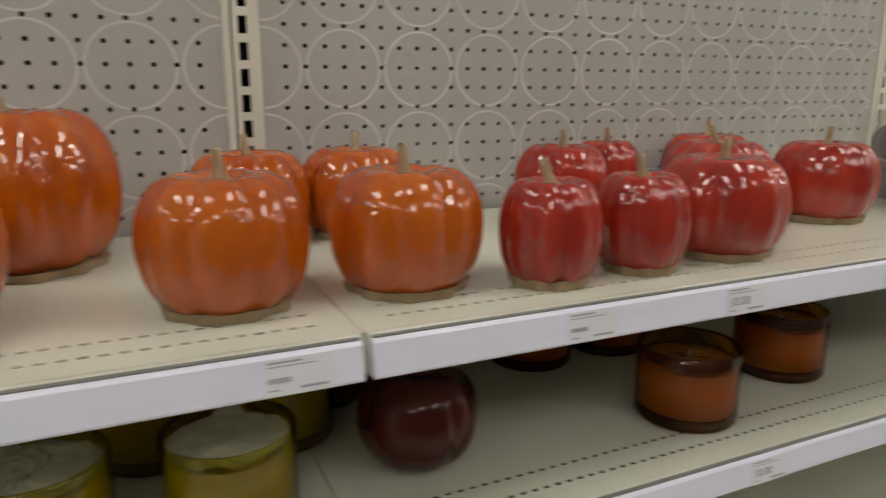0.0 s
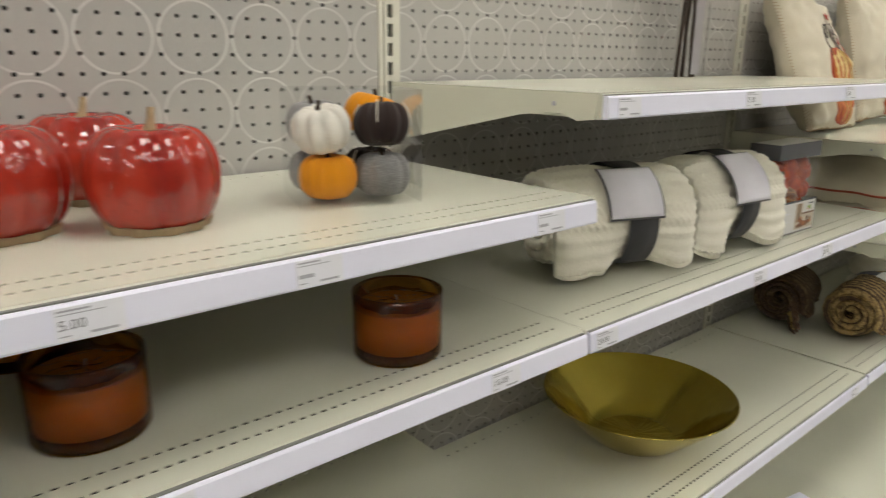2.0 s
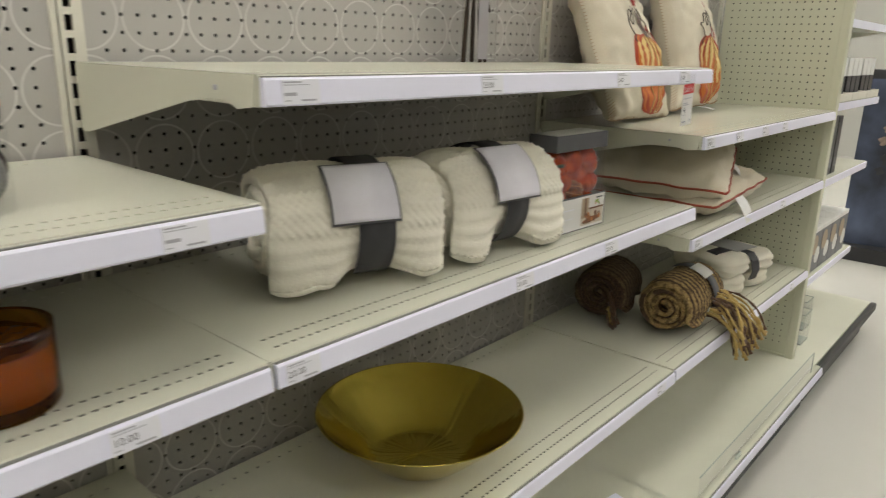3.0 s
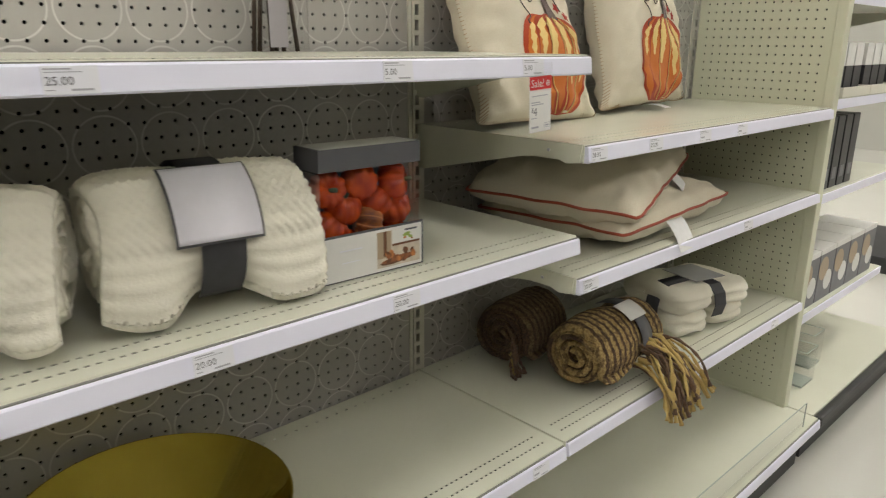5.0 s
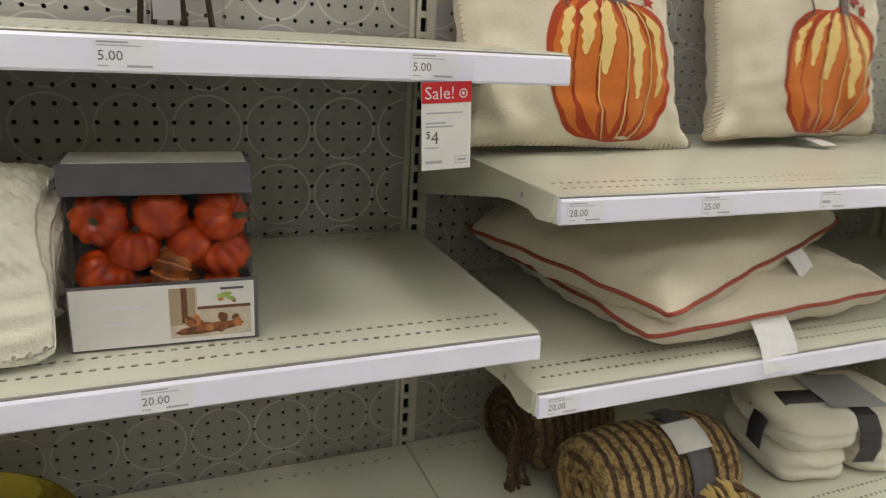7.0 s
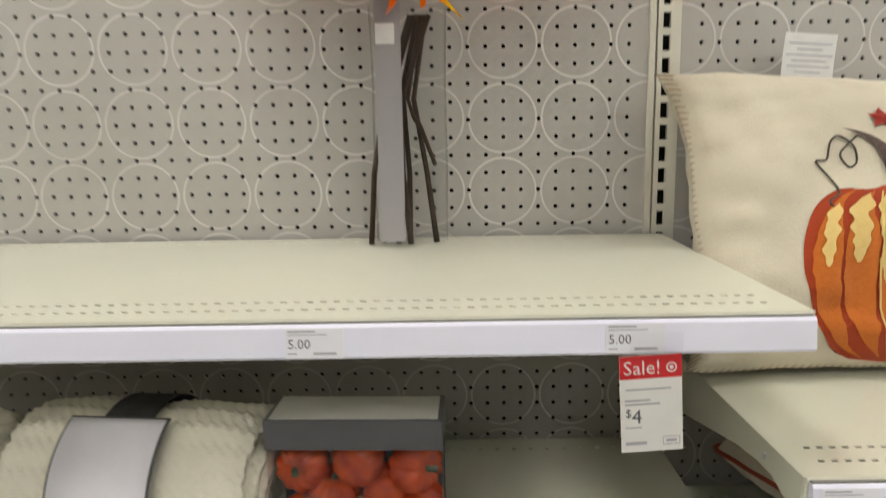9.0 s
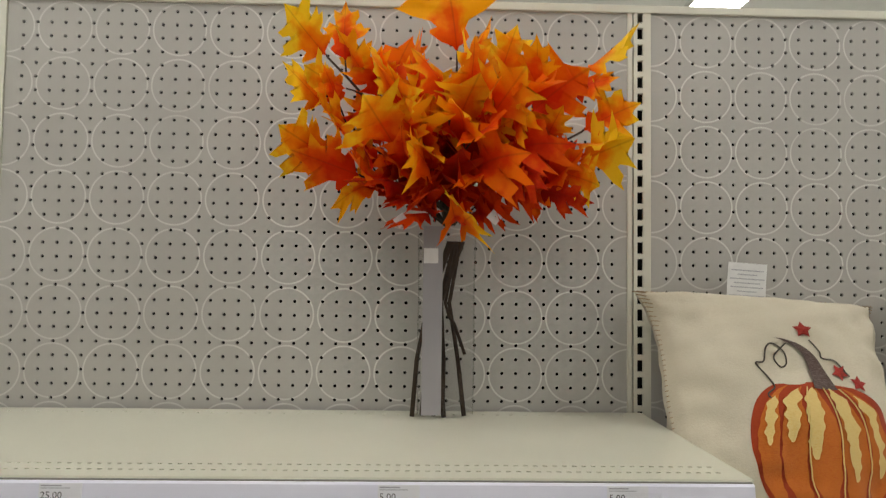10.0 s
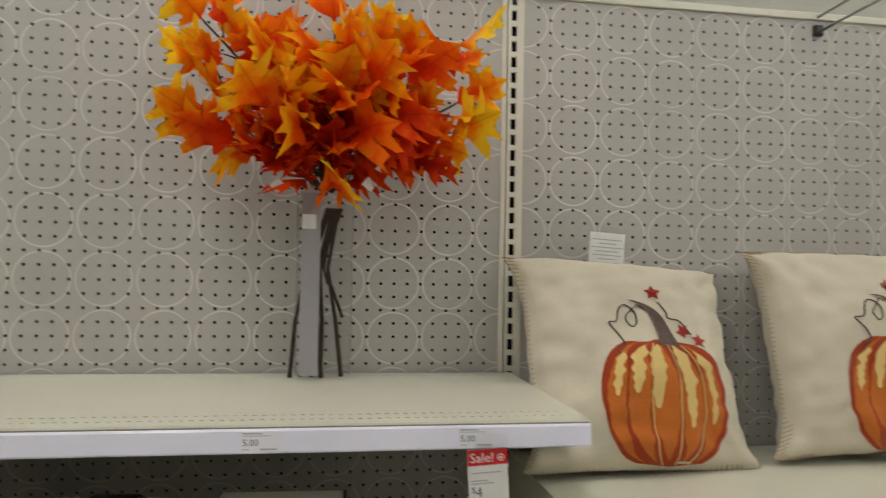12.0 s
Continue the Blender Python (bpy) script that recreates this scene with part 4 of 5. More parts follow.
def pumpkin_pillow(x, y, z, turn, lean, seed, w=0.488, h=0.405, th=0.140, roll=0.0):
    t = new("throw_pillow")
    t.matrix_basis = pose(x, y, z, 0, 0, turn) @ pose(0, 0, 0, -lean) @ pose(0, 0, h / 2, 0, roll, 0)
    tagged(t, "natural linen throw pillow with appliqued orange pumpkin", "pillow", "pumpkin pillows")
    V, F = pillow_mesh(w, h, th, seed)
    hang("cover", mesh_of("cover", V, F, LINEN, smooth=True), t)
    at = lambda u, v: pillow_point(max(-0.985, min(0.985, u - 0.115)), max(-0.985, min(0.985, v - 0.055)), w, h, th, seed)
    rim = pillow_edge(w, h, th, seed, 46)
    pcs = []
    for i, p in enumerate(rim):
        q = p * 0.955
        q.y = -0.012 + p.y
        pcs.append(tube([p + Vector((0, 0.002, 0)), p + Vector((0, -0.002, 0)), (p + q) / 2 + Vector((0, -0.004, 0)), Vector((q.x, q.y - 0.005, q.z))], 0.0008, 4))
    V, F = joined(pcs)
    hang("stitching", mesh_of("stitching", V, F, STITCH), t, "tan blanket stitch round the edge")
    uc, vc, hu, hv = 0.235, -0.385, 0.585, 0.56

    def disc(s, q):
        a = math.asin(max(-1, min(1, s)))
        return uc + hu * (1 + 0.07 * s) * q * math.cos(a) ** 0.70, vc + hv * s * (1 - 0.10 * (1 - abs(q)) * (1 if s < 0 else 0.8))
    V, F = patch(disc, at, 28, 28, 0.0015)
    ap = hang("applique", mesh_of("applique", V, F, FELT_R, smooth=True), t, "rust felt pumpkin shape")

    def lens(o, wd, s0, s1, ragged=0.0, bow=0.75):
        def fn(s, q):
            f = s0 + (s1 - s0) * (s + 1) / 2
            a = math.asin(max(-0.999, min(0.999, f)))
            body = math.cos(a) ** bow
            tip = max(0.0, 1 - abs(s) ** 3) if ragged < 0.03 else max(0.0, (s + 1) / 2) ** 0.55 * (1 - max(0.0, s) ** 5)
            jag = ragged * abs(q) * noise.noise((f * 9.5 + seed, math.copysign(3.0, q) + o * 5, 2.0))
            return uc + hu * ((o * body) + q * wd * (0.12 + 0.88 * tip) * body + jag * (0.3 + tip)), vc + hv * f * (1 - 0.05 * (1 - abs(o)))
        return fn
    for o, wd, m in ((-0.80, 0.135, FELT_O), (-0.47, 0.165, FELT_O), (-0.09, 0.195, FELT_O), (0.33, 0.19, FELT_O), (0.72, 0.165, FELT_O)):
        V, F = patch(lens(o, wd, -0.93, 0.93, 0.02), at, 26, 8, 0.0030)
        hang("lobe", mesh_of("lobe", V, F, m, smooth=True), ap, "orange felt lobe")
    for o, wd, s0, s1 in ((-0.80, 0.090, 0.05, 0.76), (-0.50, 0.125, 0.10, 0.90), (-0.20, 0.145, -0.12, 0.93), (0.30, 0.150, -0.42, 0.93), (0.70, 0.105, -0.34, 0.82)):
        V, F = patch(lens(o, wd, s0, s1, 0.06), at, 34, 8, 0.0042)
        hang("highlight", mesh_of("highlight", V, F, FELT_Y, smooth=True), ap, "gold felt streak")
    pcs = []
    for o in (-0.28, 0.12, 0.53):
        pcs.append(tube([at(uc + hu * o * math.cos(math.asin(f)) ** 0.75, vc + hv * f) + Vector((0, -0.0045, 0)) for f in [-0.95 + 1.85 * i / 16 for i in range(17)]], 0.0012, 5))
    V, F = joined(pcs)
    hang("seam", mesh_of("seam", V, F, FELT_Y), ap, "pale stitched seam lines")

    def stalk(s, q):
        f = (s + 1) / 2
        return 0.30 - 0.05 * f - 0.22 * f ** 3.2 + q * (0.095 - 0.125 * f + 0.065 * f * f), 0.11 + 0.53 * f - 0.10 * f ** 4
    V, F = patch(stalk, at, 14, 6, 0.004)
    hang("stalk", mesh_of("stalk", V, F, FELT_B, smooth=True), ap, "grey-brown felt stalk")
    for fu, fv, a0, r in ((0.25, 0.64, 0.3, 0.075), (0.47, 0.27, 0.9, 0.075), (0.61, 0.18, 0.1, 0.075)):
        V = [at(fu, fv) + Vector((0, -0.005, 0))]
        for i in range(10):
            rr = r * (1.0 if i % 2 == 0 else 0.52)
            V.append(at(fu + rr * math.cos(a0 + i * math.pi / 5), fv + rr * 1.05 * math.sin(a0 + i * math.pi / 5)) + Vector((0, -0.003, 0)))
        hang("flower", mesh_of("flower", V, [[0, 1 + i, 1 + (i + 1) % 10] for i in range(10)], FELT_F), ap, "small red felt flower")
    curl = [(-0.16, -0.02), (-0.10, 0.03), (-0.13, 0.10), (-0.06, 0.16), (-0.10, 0.26), (-0.18, 0.36), (-0.10, 0.38), (-0.06, 0.50), (0.00, 0.54), (0.07, 0.48), (0.08, 0.38), (0.03, 0.34), (-0.01, 0.42), (0.05, 0.50), (0.11, 0.56)]
    vine = [(0.30, 0.60), (0.35, 0.50), (0.36, 0.44), (0.46, 0.42), (0.52, 0.36), (0.58, 0.28)]
    for path in (curl, vine):
        path = [(a - 0.02, b - 0.05) for a, b in path]
        fine = []
        for i in range(len(path) - 1):
            p0, p1, p2, p3 = path[max(i - 1, 0)], path[i], path[i + 1], path[min(i + 2, len(path) - 1)]
            for k in range(5):
                f = k / 5
                fine.append(tuple(0.5 * (2 * b + (c - a) * f + (2 * a - 5 * b + 4 * c - d) * f * f + (3 * b - a - 3 * c + d) * f ** 3) for a, b, c, d in zip(p0, p1, p2, p3)))
        V, F = tube([at(u, v) + Vector((0, -0.0025, 0)) for u, v in fine], 0.0014, 5)
        hang("tendril", mesh_of("tendril", V, F, THREAD), ap, "stitched dark tendril")
    return t, at, h


def care_tag(parent, x, y, z, w, h, rx, rz, bend=0.25, lines=9):
    """A soft satin tag: a bent strip with printed grey lines."""
    V, F, rows = [], [], []
    n = 10

    def pt(u, f, lift=0.0):
        return (u * w, -bend * h * f * f - lift, f * h)
    for s, lift in ((0, 0.0), (1, -0.0007)):
        for i in range(n + 1):
            V += [pt(-0.5, i / n, lift), pt(0.5, i / n, lift)]
    for i in range(n):
        a = 2 * i
        F += [[a, a + 1, a + 3, a + 2], [a + 2 + 2 * (n + 1), a + 3 + 2 * (n + 1), a + 1 + 2 * (n + 1), a + 2 * (n + 1)]]
    for k in range(lines):
        f0 = 0.12 + 0.80 * k / lines
        wd = (0.42, 0.34, 0.45, 0.25)[k % 4]
        rows.append(mesh_of("printed_line", [pt(-wd, f0, 0.0005), pt(wd, f0, 0.0005), pt(wd, f0 + 0.018, 0.0005), pt(-wd, f0 + 0.018, 0.0005)], [[0, 1, 2, 3]], INK))
    tag = hang("care_tag", mesh_of("care_tag", V, F, TAGM), parent, "white satin care tag", pose(x, y, z, rx, 0, rz))
    for me in rows:
        hang("printed_line", me, tag)


p1, at1, ph = pumpkin_pillow(2.656, 0.602, Z_S3 + 0.000, 9, 23, 1.3, roll=3.2, h=0.412, w=0.502)
care_tag(p1, -0.018, 0.006, ph / 2 - 0.030, 0.078, 0.086, 17, 0, 0.10)
p2, at2, ph = pumpkin_pillow(3.155, 0.655, Z_S3 + 0.006, 6, 14, 7.7, h=0.418, w=0.52)
care_tag(p2, 0.01, -0.01, -ph / 2 + 0.006, 0.06, 0.05, 100, 10, 0.2, 4)


def flat_pillow(x, y, z, turn, seed, tilt=(0, 0), w=0.455, h=0.455, th=0.105):
    t = new("piped_pillow")
    t.matrix_basis = pose(x, y, z, 0, 0, turn) @ pose(0, 0, 0, -90 + tilt[0], tilt[1], 0)
    tagged(t, "natural linen pillow with rust piping, lying flat on the shelf", "pillow", "piped pillows")
    V, F = pillow_mesh(w, h, th, seed, flare=0.07)
    hang("cover", mesh_of("cover", V, F, LINEN, smooth=True), t)
    rim = pillow_edge(w, h, th, seed, flare=0.07)
    V, F = tube([p * 1.004 for p in rim] + [rim[0] * 1.004], 0.0034, 7)
    hang("piping", mesh_of("piping", V, F, PIPING, smooth=True), t, "rust fabric piping")
    return t


f1 = flat_pillow(2.868, 0.566, Z_S2 + 0.054, 4, 3.3, (0, -1), 0.560, 0.40, 0.125)
f2 = flat_pillow(2.800, 0.592, Z_S2 + 0.130, 18, 5.1, (3, -7), 0.530, 0.40, 0.150)
care_tag(f1, -0.035, 0.0, -0.178, 0.074, 0.085, -150, 0, 0.45)
care_tag(f2, 0.09, 0.0, -0.175, 0.050, 0.06, -158, 0, 0.3, 5)


# ---- striped throws with fringes ----
def striped_throw(x, y, turn, L, R, seed, label, fringe, spread, group="striped throws", short=False):
    t = thing("striped_throw", (x, y, Z_S1 + R * 0.97 + 0.002), label, "throw blanket", group, turn=turn)
    V, F = spiral_roll(L, R, 3.4, 200, 0.02, 0.0016, seed, 64, 260, waist=0.04, pitch=0.015)
    hang("blanket", mesh_of("blanket", V, F, STRIPES_SHADED if short else STRIPES, smooth=True), t)
    rnd = random.Random(seed)
    floor_z = -R * 0.97 + 0.005
    for k in range(fringe):
        f = k / max(1, fringe - 1)
        x0 = L * (spread[0] + (spread[1] - spread[0]) * f)
        a = math.radians(rnd.uniform(165, 215))
        pts = [Vector((x0, R * 0.95 * math.cos(a), R * 0.95 * math.sin(a)))]
        d = Vector((rnd.uniform(-0.3, 0.45), -1.0, rnd.uniform(-0.1, 0.5)))
        if short:
            pts[0].y *= 0.5
            d = Vector((-1.2, -0.35, -0.4))
        for s in range(11):
            d = (d + Vector((rnd.uniform(-0.42, 0.42), rnd.uniform(-0.25, 0.08), -0.26 + rnd.uniform(-0.12, 0.12)))).normalized()
            q = pts[-1] + d * rnd.uniform(0.014, 0.019) * (0.42 if short else 1)
            world = t.matrix_basis @ q
            if world.y > FRONT - 0.004:
                q.z = max(q.z, floor_z + rnd.uniform(0, 0.010))
            elif q.z < floor_z:
                q.y = min(q.y, (FRONT - 0.008) - t.matrix_basis.translation.y)
            pts.append(q)
        rad = [0.0034 + 0.0013 * math.sin(s * 2.3 + k) for s in range(12)]
        j = rnd.choice((1, 8, 9))
        rad[j], rad[-1] = 0.0085, 0.0058
        V, F = tube(pts, rad, 7)
        hang("tassel", mesh_of("tassel", V, F, GOLDYARN if rnd.random() < (0.15 if short else 0.6) else BROWNYARN, smooth=True), t, "twisted yarn tassel")
    return t


s1 = striped_throw(2.752, 0.466, 2, 0.27, 0.091, 6, "rolled gold and brown striped throw, fringe over the shelf edge", 52, (0.02, 0.44))
V, F = wrap(0.018, 0.062, 0.087, 60, 190, 0.001, lift=0.004)
hang("band", mesh_of("band", V, F, GREYCARD, smooth=True), s1, "grey paper band")
V, F = wrap(0.000, 0.070, 0.088, 98, 132, 0.001, lift=0.0062)
hang("card", mesh_of("card", V, F, WHITE, smooth=True), s1, "white printed card")
striped_throw(2.685, 0.672, 10, 0.20, 0.089, 9, "rolled striped throw, colour darkened for shade, knotted fringe", 14, (-0.56, -0.42), short=True)


# ---- folded plush throw ----
def folded_throw():
    t = thing("folded_throw", (3.218, 0.515, Z_S1 + 0.001), "cream plush throw, folded, with a charcoal band and grey card", "throw blanket", turn=-14)
    t.matrix_basis = t.matrix_basis @ Matrix.Diagonal((0.90, 0.95, 0.97, 1))
    L, D = 0.33, 0.24
    sp = lambda v, e: math.copysign(abs(v) ** e, v)
    nu, nv = 48, 26
    for k, (cx, hx, z0, z1, dy, hy) in enumerate(((-0.085, 0.092, 0.0, 0.078, 0.0, 0.122), (-0.083, 0.094, 0.070, 0.150, -0.004, 0.126), (0.105, 0.086, 0.0, 0.070, 0.010, 0.112), (0.107, 0.090, 0.062, 0.136, 0.006, 0.118))):
        V, F = [], []
        for i in range(nv + 1):
            v = -math.pi / 2 + math.pi * i / nv
            for j in range(nu):
                u = 2 * math.pi * j / nu
                p = Vector((sp(math.sin(v), 0.55), sp(math.cos(v), 0.55) * sp(math.cos(u), 0.42), sp(math.cos(v), 0.55) * sp(math.sin(u), 0.75)))
                o = 0.007 * noise.noise(p * 1.6 + Vector((k * 5, 0, 0))) + 0.0025 * noise.noise(p * 6 + Vector((0, k * 3, 0)))
                crease = 0.010 * math.exp(-(p.z / 0.14) ** 2) if p.y < 0 else 0
                V.append((cx + hx * p.x + o, dy + hy * p.y + o + crease, max(0.0, (z0 + z1) / 2 + (z1 - z0) / 2 * p.z + o * 0.7)))
        for i in range(nv):
            for j in range(nu):
                F.append([i * nu + j, i * nu + (j + 1) % nu, (i + 1) * nu + (j + 1) % nu, (i + 1) * nu + j])
        hang("fold", mesh_of("fold", V, F, PLUSH, smooth=True), t, "thick plush fold")

    def strap(x0, x1, r):
        pts = [(-D / 2 + 0.006, 0.050), (-D / 2 - 0.004, 0.085), (-D / 2 + 0.004, 0.118), (-D / 2 + 0.026, 0.138 + r), (0, 0.146 + r), (D / 2 - 0.03, 0.130 + r), (D / 2, 0.088), (D / 2 + 0.004, 0.01)]
        V, F = [], []
        for y, z in pts:
            V += [(x0, y, z), (x1, y, z), (x0, y * 0.985, z - 0.0015), (x1, y * 0.985, z - 0.0015)]
        for i in range(len(pts) - 1):
            b = 4 * i
            F += [[b, b + 1, b + 5, b + 4], [b + 2, b + 6, b + 7, b + 3], [b, b + 4, b + 6, b + 2], [b + 1, b + 3, b + 7, b + 5]]
        return V, F
    V, F = strap(-0.004, 0.044, 0.003)
    hang("band", mesh_of("band", V, F, GREYBAND), t, "charcoal paper band")
    V, F = [], []
    for x, z in ((-L / 2 - 0.014, 0.050), (-L / 2 - 0.015, 0.090), (-L / 2 - 0.004, 0.128), (-L / 2 + 0.030, 0.150), (-0.055, 0.1525), (0.0, 0.147)):
        V += [(x, -0.060, z), (x, -0.012, z), (x + 0.001, -0.060, z - 0.0012), (x + 0.001, -0.012, z - 0.0012)]
    for i in range(5):
        b = 4 * i
        F += [[b, b + 4, b + 5, b + 1], [b + 2, b + 3, b + 7, b + 6], [b, b + 2, b + 6, b + 4], [b + 1, b + 5, b + 7, b + 3]]
    hang("band", mesh_of("band", V, F, GREYBAND, smooth=True), t, "charcoal paper band")
    part("card", box_bm(-0.055, -0.085, 0.1535, 0.075, 0.045, 0.1550), mat("grey_print", (0.40, 0.40, 0.41), 0.5), t, "flat grey card")


folded_throw()


# ---- spray of autumn leaves ----
def leaf_material(name, c1, c2, c3):
    """Printed fabric leaf: one colour at the stalk, another towards the points, darker veins."""
    m, t, b = nodes_of(name)
    sep = t.nodes.new("ShaderNodeSeparateXYZ")
    t.links.new(t.nodes.new("ShaderNodeTexCoord").outputs["Object"], sep.inputs[0])
    r = calc(t, "ADD", calc(t, "MULTIPLY", calc(t, "ABSOLUTE", sep.outputs[0]), 0.9), calc(t, "MULTIPLY", sep.outputs[2], 0.62))
    r = calc(t, "ADD", r, calc(t, "MULTIPLY", calc(t, "SUBTRACT", noise_of(t, 28, 3), 0.5), 0.085))
    rnd = t.nodes.new("ShaderNodeObjectInfo").outputs["Random"]
    r = calc(t, "ADD", r, calc(t, "MULTIPLY", calc(t, "SUBTRACT", rnd, 0.5), 0.045))
    col = mixed(t, ramp(t, r, 0.012, 0.046), c1, c2)
    col = mixed(t, ramp(t, r, 0.048, 0.072), col, c3)
    vein = ramp(t, calc(t, "ABSOLUTE", sep.outputs[0]), 0.0016, 0.0004)
    t.links.new(mixed(t, calc(t, "MULTIPLY", vein, 0.35), col, (0.22, 0.03, 0.01)), b.inputs["Base Color"])
    b.inputs["Roughness"].default_value = 0.62
    b.inputs["Specular IOR Level"].default_value = 0.12
    bumped(t, b, noise_of(t, 130, 3), 0.25, 0.002)
    out = t.nodes["Material Output"]
    tr, mx = t.nodes.new("ShaderNodeBsdfTranslucent"), t.nodes.new("ShaderNodeMixShader")
    t.links.new(col, tr.inputs[0])
    mx.inputs[0].default_value = 0.35
    t.links.new(b.outputs[0], mx.inputs[1])
    t.links.new(tr.outputs[0], mx.inputs[2])
    t.links.new(mx.outputs[0], out.inputs[0])
    return m


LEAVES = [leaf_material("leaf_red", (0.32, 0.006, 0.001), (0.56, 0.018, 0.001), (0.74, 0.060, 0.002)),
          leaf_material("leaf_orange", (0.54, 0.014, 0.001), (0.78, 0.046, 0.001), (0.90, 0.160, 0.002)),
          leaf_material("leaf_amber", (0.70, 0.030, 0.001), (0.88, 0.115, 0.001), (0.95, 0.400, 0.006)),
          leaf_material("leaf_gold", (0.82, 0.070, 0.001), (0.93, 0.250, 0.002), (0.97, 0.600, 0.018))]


def leaf_mesh(seed, material):
    """A lobed oak leaf in the x-z plane, stalk at the origin, about 0.12 long, cupped and twisted."""
    rnd = random.Random(seed)
    L = 0.122
    half = [(0.0, 0.012), (0.05, 0.05), (0.10, 0.20), (0.19, 0.38), (0.235, 0.33), (0.27, 0.22), (0.35, 0.25), (0.43, 0.42), (0.56, 0.56), (0.555, 0.44), (0.65, 0.40), (0.575, 0.25), (0.66, 0.24), (0.75, 0.31), (0.87, 0.33), (0.84, 0.23), (0.805, 0.155), (0.87, 0.09), (0.93, 0.055), (1.03, 0.0)]
    mid = [0.0, 0.05, 0.10, 0.16, 0.22, 0.26, 0.33, 0.39, 0.45, 0.49, 0.53, 0.57, 0.64, 0.69, 0.74, 0.77, 0.81, 0.88, 0.94, 1.0]
    V, F = [], []
    curl, cup, twist = rnd.uniform(-0.9, 1.3), rnd.uniform(-0.8, 1.3), rnd.uniform(-2.4, 2.4)

    def bend(x, z):
        f = z / L
        y = curl * L * f * f * 0.6 + cup * abs(x) * 0.7 + twist * x * f + 0.11 * L * math.sin(f * 11 + seed + (3 if x > 0 else 0)) * abs(x) / L * 3
        return (x, y, z)
    for i, m in enumerate(mid):
        V.append(bend(0, m * L))
    for side in (-1, 1):
        b = len(V)
        jit = [rnd.uniform(0.88, 1.12) for _ in half]
        for i, (f, w) in enumerate(half):
            q = w * jit[i] * 0.84 * L * side
            V.append(bend(q * 0.5, (f + mid[i]) / 2 * L))
            V.append(bend(q, f * L))
        for i in range(len(mid) - 1):
            a0, a1 = i, i + 1
            b0, b1, c0, c1 = b + 2 * i, b + 2 * i + 2, b + 2 * i + 1, b + 2 * i + 3
            if side > 0:
                F += [[a0, b0, b1, a1], [b0, c0, c1, b1]]
            else:
                F += [[a0, a1, b1, b0], [b0, b1, c1, c0]]
    return mesh_of("leaf", V, F, material, smooth=True)


